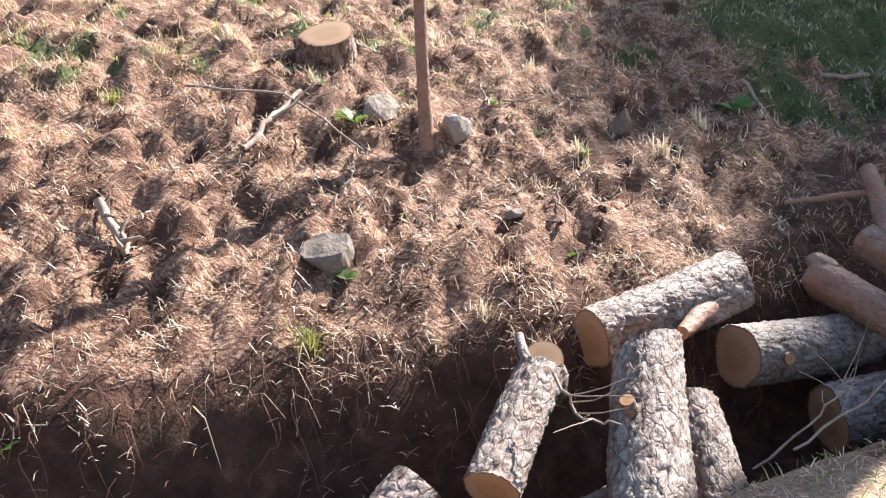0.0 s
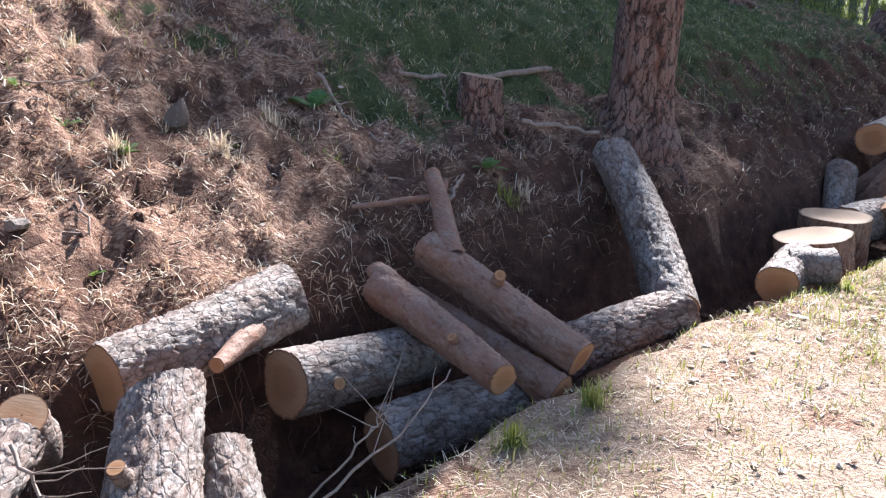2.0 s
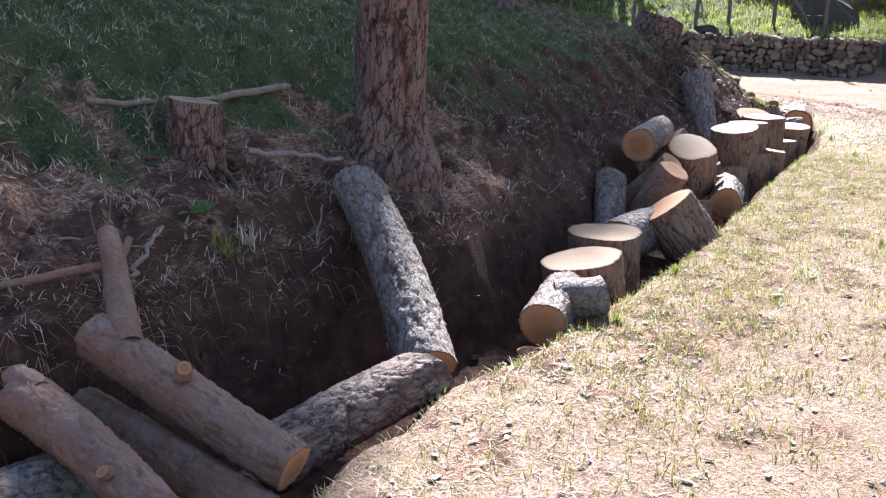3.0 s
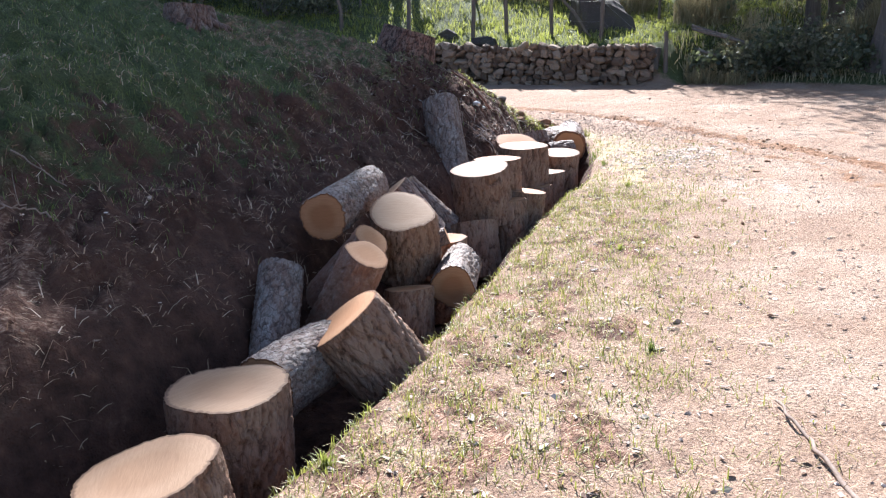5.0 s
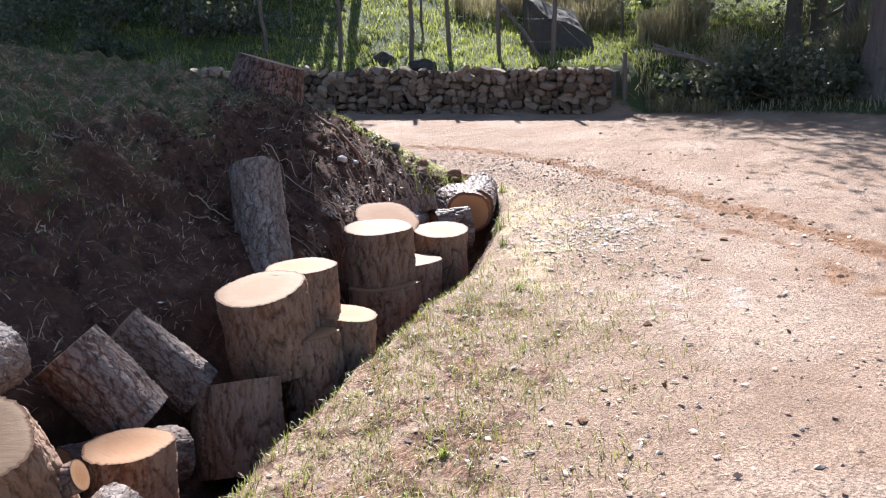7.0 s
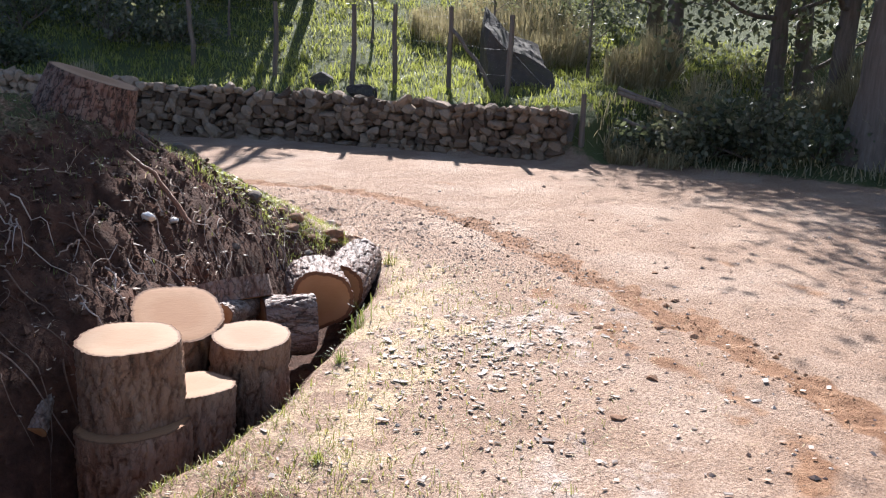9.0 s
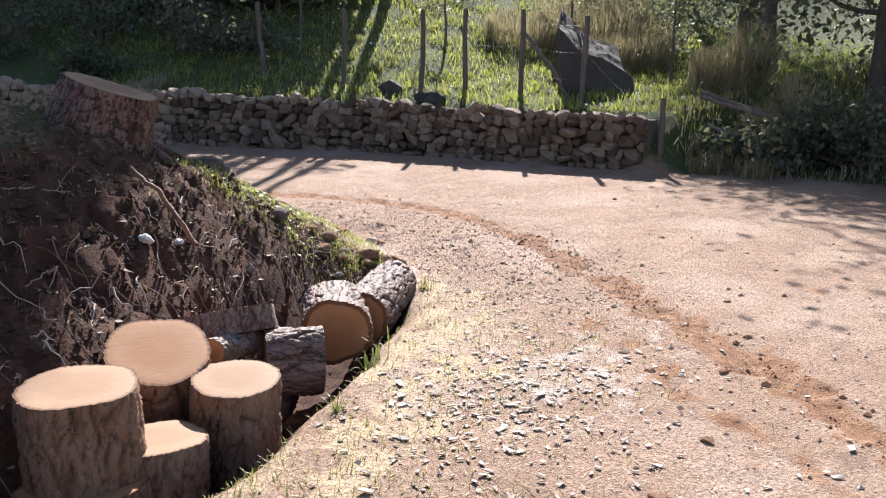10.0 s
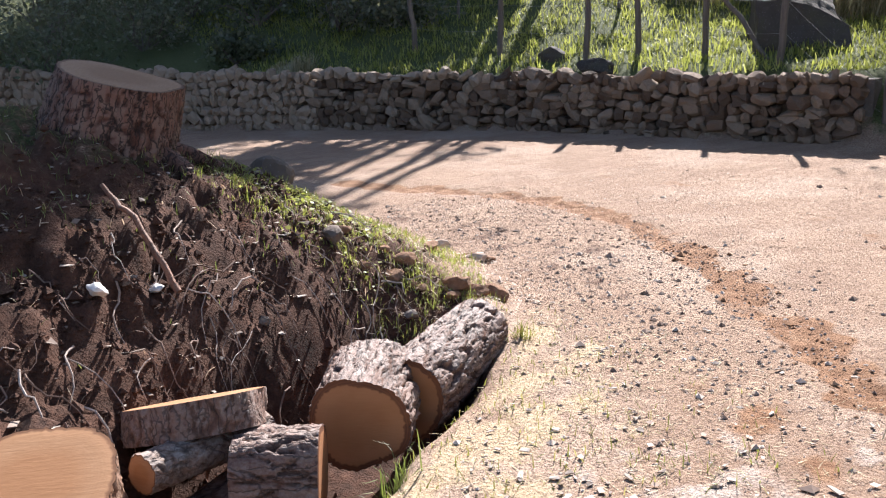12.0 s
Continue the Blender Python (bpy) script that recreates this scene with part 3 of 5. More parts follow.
def make_log(name, a, b, ra, rb, bark=None, cut=None, cut_b=None, plate=0.044, stretch=1.8, depth=0.0065, seed=1, label="", category="log", group="", slant=0.0, slant_b=0.0):
    """A sawn log from a to b. Parts: bark, two sawn faces. slant tips a sawn face."""
    rng = np.random.RandomState(seed)
    a, b = Vector(a), Vector(b)
    length = (b - a).length
    base = new(name)
    base.matrix_basis = Matrix.Translation(a) @ (b - a).to_track_quat("Z", "Y").to_matrix().to_4x4()
    tagged(base, label, category, group)
    segs = int(np.clip(2 * math.pi * max(ra, rb) / 0.0105, 32, 130))
    rows = int(np.clip(length / 0.013, 12, 100))
    ang = np.linspace(0, 2 * np.pi, segs, endpoint=False)
    A, Z = np.meshgrid(ang, np.linspace(0, length, rows))
    form = outline(rng)
    rel = bark_relief(A, Z, (ra + rb) / 2, rng, plate, stretch)
    t = Z / length
    bow = 0.03 * length * np.sin(np.pi * t) * rng.uniform(-1, 1)
    R = (ra + (rb - ra) * t) * form(A + 0.3 * t) + depth * (rel - 0.75) * (0.25 + 0.75 * np.clip(np.minimum(Z, length - Z) / 0.05, 0, 1)) + 0.003 * rng.normal(0, 1, A.shape)
    zz = Z + np.where(t < 0.5, (1 - 2 * t).clip(0, 1), 0) * slant * R * np.cos(A) + np.where(t > 0.5, (2 * t - 1).clip(0, 1), 0) * slant_b * R * np.cos(A)
    co = np.stack([R * np.cos(A) + bow, R * np.sin(A), zz], -1)
    child("bark", mesh_np("bark", co.reshape(-1, 3), grid_faces(rows, segs), bark or BARK, True, rel.ravel()), base)
    for k, (m, tip) in enumerate(((cut or CUT, slant), (cut_b or cut or CUT, slant_b))):
        row = 0 if k == 0 else rows - 1
        rings = np.array([0.004, 0.2, 0.4, 0.6, 0.78, 0.9, 0.965, 1.0])
        rim_r = R[row] * 0.995
        X, Y = rings[:, None] * rim_r * np.cos(ang), rings[:, None] * rim_r * np.sin(ang)
        zz0 = (rings[:, None] * tip * rim_r * np.cos(ang)) + (0.002 if k else -0.002) * (rings[:, None] < 0.95)
        f = grid_faces(len(rings), segs)
        v = np.stack([X, Y, zz0], -1).reshape(-1, 3)
        if k == 0:
            f = f[:, ::-1]
        me = mesh_np("cut_face", v, f, m, True, np.repeat(rings, segs))
        child("cut_face", me, base, Matrix.Translation((0, 0, 0 if k == 0 else length)))
    return base


def add_stub(log, a, b, ra, rb, seed, bark=None, cut=None, label="", tip="cut"):
    """A branch stub on a log, given in world places."""
    inv = log.matrix_basis.inverted()
    path = bend(inv @ Vector(a), inv @ Vector(b), 6, 0.004, seed)
    v, f = tube(path, np.linspace(ra, rb, 6), 14, seed, 0.05)
    st = child("branch_stub", mesh_np("branch_stub", v, f, bark or BARK, True, np.full(len(v), 0.6)), log, label=label)
    d = Vector(path[-1] - path[-2]).to_track_quat("Z", "Y").to_matrix().to_4x4()
    ang = np.linspace(0, 2 * np.pi, 16, endpoint=False)
    rings = np.array([0.03, 0.4, 0.8, 0.95, 1.0])
    X = rings[:, None] * rb * 1.01 * np.stack([np.cos(ang), np.sin(ang)], 0)[:, None]
    fv = np.stack([X[0], X[1], np.zeros_like(X[0])], -1).reshape(-1, 3)
    child("cut_face", mesh_np("cut_face", fv, grid_faces(5, 16), cut or CUT, True, np.repeat(rings, 16)), st, Matrix.Translation(path[-1] + 0.002 * np.array(d.col[2][:3])) @ d)
    return st


LONG = "pine log lying in the ditch, scaly grey bark"
l1 = make_log("log", (0.11, 2.50, 0.04), (0.34, 2.98, 0.24), 0.095, 0.09, seed=11, label="pale sunlit pine log propped up in the ditch", group="felled logs in the ditch")
add_stub(l1, (0.375, 3.17, 0.10), (0.36, 3.05, 0.275), 0.09, 0.074, 12, cut=CUT_PALE)
add_stub(l1, (0.29, 2.96, 0.28), (0.275, 3.12, 0.345), 0.022, 0.018, 13)
l2 = make_log("log", (0.615, 2.40, -0.17), (0.765, 3.08, 0.26), 0.155, 0.13, seed=14, label="thick scaly pine log with a sawn knot, lying in the ditch", group="felled logs in the ditch", slant_b=-0.4)
add_stub(l2, (0.63, 2.78, 0.13), (0.60, 2.70, 0.24), 0.035, 0.026, 15, label="short sawn branch knot")
make_log("log", (0.93, 2.62, -0.28), (0.93, 3.10, 0.02), 0.12, 0.115, seed=10, label="grey pine log half hidden beside a thicker one", group="felled logs in the ditch")
l0 = make_log("log", (0.28, 2.62, -0.30), (1.00, 3.00, -0.22), 0.12, 0.12, seed=16, label="dark pine log at the bottom of the ditch", group="felled logs in the ditch")
make_log("log", (-0.14, 2.72, -0.06), (-0.5, 2.35, -0.30), 0.115, 0.11, seed=17, label="short pale log end in the ditch bottom", group="felled logs in the ditch", cut=CUT_PALE)
l3 = make_log("log", (0.60, 3.40, 0.20), (1.37, 3.86, 0.27), 0.13, 0.145, seed=18, label="scaly grey pine log with a broken branch on its side", group="felled logs in the ditch", cut_b=CUT_RED, slant_b=0.2)
add_stub(l3, (1.17, 3.62, 0.24), (0.98, 3.36, 0.22), 0.055, 0.03, 19, bark=BARK_RED, label="broken red branch stub")
l4 = make_log("log", (1.25, 3.46, 0.06), (2.06, 3.83, -0.03), 0.14, 0.13, seed=20, label=LONG, group="felled logs in the ditch", cut=CUT_GREY)
add_stub(l4, (1.42, 3.45, 0.06), (1.44, 3.36, 0.075), 0.03, 0.025, 21)
l5 = make_log("log", (1.60, 3.33, -0.20), (2.42, 3.44, -0.15), 0.15, 0.14, seed=22, label="thick grey pine log half sunk beside the road edge", group="felled logs in the ditch", cut=CUT_GREY)
l6 = make_log("log", (2.02, 3.11, 0.11), (1.82, 3.94, 0.24), 0.066, 0.10, seed=24, bark=BARK_RED, plate=0.09, depth=0.005, label="thin reddish pine log with a bright sawn end", group="felled logs in the ditch")
add_stub(l6, (1.85, 3.86, 0.28), (1.80, 3.98, 0.33), 0.05, 0.045, 25, bark=BARK_RED, cut=CUT_GREY)
add_stub(l6, (1.95, 3.40, 0.17), (1.90, 3.33, 0.22), 0.03, 0.022, 26, bark=BARK_RED, cut=CUT_RED)
l7 = make_log("log", (2.49, 3.28, 0.06), (2.09, 4.07, 0.38), 0.082, 0.088, seed=27, bark=BARK_RED, plate=0.09, depth=0.005, cut=CUT_RED, label="reddish forked pine log leaning on the ditch bank", group="felled logs in the ditch")
fork = add_stub(l7, (2.17, 3.92, 0.36), (2.27, 4.44, 0.665), 0.058, 0.042, 28, bark=BARK_RED, label="upright reddish branch fork")
add_stub(l7, (2.24, 4.30, 0.57), (1.83, 4.42, 0.52), 0.02, 0.012, 29, bark=BARK_RED)
add_stub(l7, (2.25, 4.30, 0.56), (2.36, 4.46, 0.62), 0.022, 0.016, 30, bark=BARK_RED)
add_stub(l7, (2.27, 3.70, 0.28), (2.27, 3.64, 0.35), 0.036, 0.026, 31, bark=BARK_RED, cut=CUT_RED)
l8 = make_log("log", (2.36, 3.22, -0.06), (2.02, 4.02, 0.12), 0.082, 0.085, seed=32, bark=BARK_RED, plate=0.09, depth=0.005, cut=CUT_RED, label="reddish pine log lying under two others", group="felled logs in the ditch")
l9 = make_log("log", (2.52, 3.56, -0.06), (3.32, 3.72, 0.02), 0.125, 0.125, seed=33, bark=BARK_DARK, label="rough-barked pine log along the road edge", group="felled logs in the ditch", cut_b=CUT_GREY, slant_b=-0.5, depth=0.011)
l10 = make_log("log", (3.50, 3.92, -0.06), (3.80, 5.04, 0.62), 0.145, 0.13, seed=34, bark=BARK, label="thick pine log leaning up the bank", group="felled logs in the ditch", cut=CUT_GREY, depth=0.010)

# sawn rounds and short logs further along the ditch
G2 = "sawn rounds piled in the ditch"
r1 = make_log("log", (4.25, 3.94, 0.0), (4.62, 4.16, 0.06), 0.125, 0.12, seed=40, label="short forked pine log with two orange sawn ends", group=G2)
add_stub(r1, (4.46, 4.06, 0.06), (4.66, 3.92, 0.085), 0.115, 0.11, 41)


def round_(top, axis, r, h, seed, label="sawn pine round standing in the ditch", bark=None, cut=None, **kw):
    top, ax = Vector(top), Vector(axis).normalized()
    return make_log("log_round", top - ax * h, top, r * kw.pop("flare", 1.0), r, bark=bark or BARK_ROUND, cut=cut or CUT_RED, cut_b=kw.pop("face", CUT), plate=0.042, stretch=4.5, depth=0.018, seed=seed, label=label, category="log round", group=G2, **kw)


round_((5.06, 4.46, 0.11), (-0.12, 0.10, 1), 0.25, 0.5, 42, "wide sawn pine round standing in the ditch", face=CUT_GREY)
round_((5.64, 4.80, 0.13), (0.0, 0.0, 1), 0.255, 0.55, 43, "wide weathered pine round standing in the ditch", face=CUT_GREY)
make_log("log", (5.92, 4.93, -0.02), (6.42, 5.06, 0.0), 0.165, 0.16, seed=44, label="short scaly pine log lying between rounds", group=G2)
round_((6.40, 4.92, 0.20), (-0.42, 0.42, 0.8), 0.215, 0.48, 45, "tilted pine round with a sunlit sawn face")
make_log("log", (6.22, 5.30, -0.14), (6.62, 5.66, 0.27), 0.125, 0.125, seed=46, label="slim pine log leaning on the bank", group=G2)
make_log("log", (6.82, 5.50, -0.10), (6.88, 5.22, 0.38), 0.15, 0.125, seed=47, bark=BARK_RED, cut_b=CUT, label="dark log with a bright slanted end", group=G2, plate=0.09, depth=0.005)
make_log("log", (7.03, 5.79, -0.03), (7.13, 5.44, 0.385), 0.14, 0.115, seed=48, bark=BARK_RED, cut_b=CUT, label="dark log with a pale slanted end", group=G2, plate=0.09, depth=0.005)
make_log("log", (6.99, 5.70, 0.51), (7.86, 6.20, 0.52), 0.145, 0.14, seed=49, label="scaly pine log lying on top of the pile", group=G2, cut=CUT_RED, depth=0.010, slant=0.15)
r9 = round_((7.48, 5.53, 0.48), (-0.30, -0.30, 0.9), 0.20, 0.42, 50, "large pine round with a sawn side branch", face=CUT_PALE, flare=1.15)
add_stub(r9, (7.58, 5.58, 0.18), (7.755, 5.40, 0.29), 0.07, 0.055, 51, bark=BARK_DARK)
round_((8.12, 5.77, 0.15), (0.02, 0.0, 1), 0.175, 0.58, 52)
round_((7.28, 5.30, 0.07), (0.1, 0.15, 1), 0.15, 0.45, 53)
make_log("log", (7.54, 5.18, 0.03), (7.88, 5.39, 0.08), 0.138, 0.13, seed=54, label="short pine log at the road edge", group=G2, cut=CUT_RED)
make_log("log_round", (8.17, 6.31, 0.42), (8.36, 6.10, 0.06), 0.165, 0.165, seed=55, bark=BARK_DARK, cut=CUT_GREY, label="dark pine round tipped on its side", category="log round", group=G2)
make_log("log_round", (8.55, 6.56, 0.36), (8.82, 6.33, 0.0), 0.14, 0.14, seed=56, bark=BARK_DARK, cut=CUT_GREY, label="dark pine round tipped on its side", category="log round", group=G2)
make_log("log", (7.95, 6.0, 0.0), (8.5, 6.05, -0.12), 0.13, 0.13, seed=57, bark=BARK_DARK, label="dark log at the bottom of the pile", group=G2)
round_((9.25, 6.32, 0.45), (-0.15, 0.0, 1), 0.245, 0.45, 58, "wide pine round with a bright sawn top", face=CUT_PALE)
round_((9.62, 6.42, 0.475), (0.0, 0.03, 1), 0.21, 0.45, 59, "pine round with a ragged sawn top")
round_((8.97, 6.21, 0.03), (0.2, 0.32, 0.92), 0.22, 0.45, 60, "dark tilted pine round at the bottom of the pile", face=CUT_GREY)
round_((9.44, 6.19, 0.17), (0.05, 0.05, 1), 0.17, 0.60, 61)
round_((9.76, 6.24, 0.19), (0.12, -0.05, 1), 0.20, 0.60, 62)
make_log("log", (9.98, 7.18, -0.08), (10.26, 7.62, 0.90), 0.185, 0.175, seed=63, plate=0.05, stretch=2.6, depth=0.013, label="thick grey pine log leaning upright on the bank", group=G2)
make_log("log", (10.5, 7.25, -0.02), (10.8, 7.6, 0.32), 0.05, 0.045, seed=64, label="thin pale log behind the rounds", group=G2)
round_((10.88, 7.05, 0.41), (-0.04, -0.03, 1), 0.245, 0.42, 65, "wide pine round with a bright sawn top", face=CUT_PALE)
round_((10.85, 6.98, 0.0), (0.0, 0.05, 1), 0.26, 0.42, 66, "dark pine round under another")
round_((11.46, 7.51, 0.33), (-0.13, -0.37, 0.92), 0.26, 0.28, 67, "thick pine disc leaning with its ringed face showing", cut=CUT)
round_((11.20, 7.00, 0.10), (0.0, 0.0, 1), 0.20, 0.5, 68, face=CUT_PALE)
round_((11.66, 7.11, 0.24), (-0.08, -0.08, 1), 0.215, 0.58, 69, "pine round with a chip-strewn sawn top", face=CUT_PALE)
make_log("log", (11.80, 7.57, 0.23), (12.35, 7.86, 0.16), 0.072, 0.075, seed=70, label="small pale-barked pine log", group=G2)
round_((12.10, 7.91, 0.33), (0.06, 0.33, 0.94), 0.27, 0.14, 71, "flat pine disc lying on the pile, thick bark", bark=BARK_DARK)
make_log("log_round", (12.46, 7.50, 0.06), (12.17, 7.66, 0.07), 0.205, 0.20, seed=72, bark=BARK_DARK, cut=CUT_THICK, plate=0.04, stretch=5.5, depth=0.03, label="thick-barked pine round on its side", category="log round", group=G2)
make_log("log_round", (11.85, 7.45, -0.15), (12.25, 7.75, -0.15), 0.2, 0.2, seed=73, bark=BARK_DARK, label="pine round at the bottom of the pile", category="log round", group=G2)
make_log("log_round", (12.70, 7.66, 0.14), (12.98, 8.05, 0.16), 0.215, 0.215, seed=74, bark=BARK_DARK, cut=CUT_THICK, plate=0.04, stretch=5.5, depth=0.03, label="big pine round showing a reddish sawn end", category="log round", group=G2)
make_log("log", (13.03, 7.86, 0.10), (13.75, 8.34, 0.14), 0.205, 0.20, seed=75, bark=BARK_DARK, plate=0.042, stretch=5.5, depth=0.032, label="thick deeply furrowed pine log at the road edge", group=G2, cut=CUT_THICK)


# ---- stumps, trees, rocks on the bank ----
def stump(x, y, r, h, seed, label, tilt=(0, 0), roots=6, cut=None, bark=None):
    z = float(height(x, y))
    ob = make_log("tree_stump", (x, y, z - 0.15), (x + tilt[0], y + tilt[1], z + h), r * 1.25, r, seed=seed, bark=bark or BARK_DARK, cut=CUT_GREY, cut_b=cut or CUT_GREY, plate=0.05, stretch=3, depth=0.02, label=label, category="tree stump", slant_b=0.12)
    inv = ob.matrix_basis.inverted()
    rng = np.random.RandomState(seed)
    for k in range(roots):
        a = k * 6.283 / roots + rng.uniform(-0.4, 0.4)
        far = r * rng.uniform(1.9, 3.0)
        p0 = Vector((x + math.cos(a) * r * 0.8, y + math.sin(a) * r * 0.8, z + h * 0.08))
        px, py = x + math.cos(a) * far, y + math.sin(a) * far
        p1 = Vector((px, py, float(height(px, py)) - 0.03))
        v, f = tube(bend(inv @ p0, inv @ p1, 7, 0.015, seed + k), np.linspace(r * 0.2, r * 0.05, 7), 8, seed + k)
        child("root", mesh_np("root", v, f, bark or BARK_DARK, True, np.full(len(v), 0.5)), ob)
    return ob


stump(-0.62, 5.32, 0.165, 0.10, 80, "low pine stump with a pale sunlit top", tilt=(0.01, -0.11), cut=CUT_PALE, roots=4)
stump(3.05, 5.52, 0.14, 0.32, 81, "weathered grey stump with spreading roots", tilt=(0.03, 0.02), roots=9, bark=BARK_TREE)
stump(12.2, 10.0, 0.36, 0.43, 82, "wide old stump on top of the bank", tilt=(0.16, -0.06), cut=CUT_GREY, roots=7, bark=BARK_TREE)
stump(9.1, 10.1, 0.24, 0.18, 83, "dark stump high on the shaded bank")


def crown_points(rng, n, centres, spread):
    c = np.asarray(centres)[rng.randint(0, len(centres), n)]
    return c + rng.normal(0, 1, (n, 3)) * spread


def make_tree(x, y, h, r, crown_base, crown_r, leaves, leaf, seed, label, bark=None, leaf_mat=None, lean=(0, 0), limbs=14, category="tree", taper=0.55):
    """A tapered trunk, limbs and a ragged crown of small leaves."""
    rng = np.random.RandomState(seed)
    z = float(height(x, y)) - 0.1
    base = new("tree")
    base.matrix_basis = Matrix.Translation((x, y, z))
    tagged(base, label, category)
    n = 14
    trunk = bend((0, 0, 0), (lean[0], lean[1], h * 0.93), n, 0.02 * h / 6, seed)
    rad = r * np.interp(np.linspace(0, 1, n), [0, 0.05, 0.15, 1], [1.35, 1.1, 0.95, 0.15])
    v, f = tube(trunk, rad, 16, seed, 0.05)
    child("trunk", mesh_np("trunk", v, f, bark or POST, True, np.full(len(v), 0.5)), base)
    tips = []
    for k in range(limbs):
        t = rng.uniform(crown_base / h, 0.97)
        p0 = trunk[min(int(t * (n - 1) + 0.5), n - 1)]
        a = rng.uniform(0, 6.283)
        reach = crown_r * rng.uniform(0.5, 1.0) * (1.15 - taper * max(0, (t - 0.5)) * 2)
        p1 = p0 + np.array([math.cos(a) * reach, math.sin(a) * reach, rng.uniform(0.0, 0.6) * reach])
        path = bend(p0, p1, 7, 0.05 * reach, seed * 31 + k)
        v, f = tube(path, np.linspace(r * 0.3, r * 0.04, 7), 6, k)
        child("limb", mesh_np("limb", v, f, bark or POST, True, np.full(len(v), 0.5)), base)
        for q in (3, 4, 5, 6):
            tips.append(path[q] + rng.normal(0, 0.12 * crown_r, 3))
    if leaves:
        v, f = leaf_quads(crown_points(rng, leaves, tips, np.array([0.24, 0.24, 0.16]) * crown_r), leaf, seed)
        child("crown", mesh_np("crown", v, f, leaf_mat or FOLIAGE), base)
    return base


def pine_trunk_tree():
    x, y = 4.42, 5.62
    z = float(height(x, y))
    ob = make_tree(x, y, 12.0, 0.16, 7.5, 1.7, 5000, 0.09, 90, "tall pine tree with furrowed red-brown bark on the bank", BARK_TREE, lean=(0.35, 0.1), limbs=16)
    tr = next(c for c in ob.children if c.name.startswith("trunk"))
    rng = np.random.RandomState(4)
    segs, rows = 84, 150
    A, Z = np.meshgrid(np.linspace(0, 2 * np.pi, segs, endpoint=False), np.linspace(-0.4, 3.2, rows))
    rel = bark_relief(A, Z, 0.2, rng, 0.06, 6.0)
    flare = 0.21 * np.interp(Z, [0, 0.18, 0.45, 3.2], [1.75, 1.3, 1.08, 0.95]) * (1 + 0.10 * np.sin(4 * A + 1) * np.exp(-np.maximum(Z, 0) * 3))
    R = flare + 0.028 * (rel - 0.7)
    co = np.stack([R * np.cos(A) + 0.03 * Z, R * np.sin(A), Z], -1)
    child("lower_trunk_bark", mesh_np("lower_trunk_bark", co.reshape(-1, 3), grid_faces(rows, segs), BARK_TREE, True, rel.ravel()), ob)
    for k in range(7):
        a, far = k * 0.9 + 0.3, rng.uniform(0.35, 0.75)
        px, py = x + math.cos(a) * far, y + math.sin(a) * far
        p1 = np.array([px - x, py - y, float(height(px, py)) - z - 0.02])
        v, f = tube(bend((math.cos(a) * 0.15, math.sin(a) * 0.15, 0.18), p1, 8, 0.02, 900 + k), np.linspace(0.06, 0.012, 8), 8, k)
        child("root", mesh_np("root", v, f, BARK_TREE, True, np.full(len(v), 0.5)), ob)


pine_trunk_tree()
make_tree(-0.05, 4.43, 5.2, 0.033, 2.9, 0.7, 500, 0.05, 91, "slender young tree with smooth brown bark", BARK_RED, FOLIAGE_B, lean=(0.05, 0.1), limbs=9, category="young tree")


def rock(x, y, size, seed, label, material=None, sink=0.35, name="rock", z=None):
    rng = np.random.RandomState(seed)
    bm = bmesh.new()
    bmesh.ops.create_icosphere(bm, subdivisions=3, radius=1.0)
    dirs = [Vector(rng.normal(0, 1, 3)).normalized() for _ in range(9)]
    cuts = rng.uniform(0.45, 0.75, 9)
    for v in bm.verts:
        p = v.co.copy()
        for d, c in zip(dirs, cuts):
            over = p.dot(d) - c
            if over > 0:
                p -= d * over * 0.9
        p += noise.noise_vector(p * 2.2 + Vector((seed, 0, 0))) * 0.09
        v.co = Vector((p.x * size[0], p.y * size[1], p.z * size[2]))
    me = bpy.data.meshes.new(name)
    bm.to_mesh(me)
    bm.free()
    me.materials.append(material or ROCK)
    for p in me.polygons:
        p.use_smooth = False
    ob = new(name, me)
    gz = float(height(x, y)) if z is None else z
    ob.matrix_basis = pose(x, y, gz + size[2] * (0.75 - sink * 1.2), 0, 0, rng.uniform(0, 360))
    return tagged(ob, label, "rock")


rock(-0.48, 3.62, (0.16, 0.12, 0.12), 1, "grey rock half buried in the needle litter", sink=0.66)
rock(0.10, 4.56, (0.12, 0.09, 0.11), 2, "pale rock at the foot of the young tree", sink=0.5)
rock(-0.30, 4.72, (0.19, 0.12, 0.11), 3, "mossy flat rock under weeds on the bank", sink=0.68)
rock(1.08, 4.95, (0.09, 0.06, 0.13), 4, "pale upright stone on the bank", sink=0.5)
rock(0.35, 3.95, (0.06, 0.05, 0.04), 5, "small pale stone in the litter")
rock(13.35, 10.35, (0.20, 0.14, 0.15), 6, "dark stone on the edge of the bank")
rock(14.35, 9.95, (0.24, 0.14, 0.08), 7, "flat pale stone at the foot of the bank", GRAVEL, sink=0.5)
rock(14.65, 9.7, (0.14, 0.1, 0.06), 8, "flat pale stone at the foot of the bank", GRAVEL, sink=0.5)
rock(14.25, 8.85, (0.12, 0.1, 0.08), 9, "clod of earth by the ditch end", CLOD)
rock(14.0, 8.9, (0.14, 0.1, 0.09), 10, "clod of earth by the ditch end", CLOD)
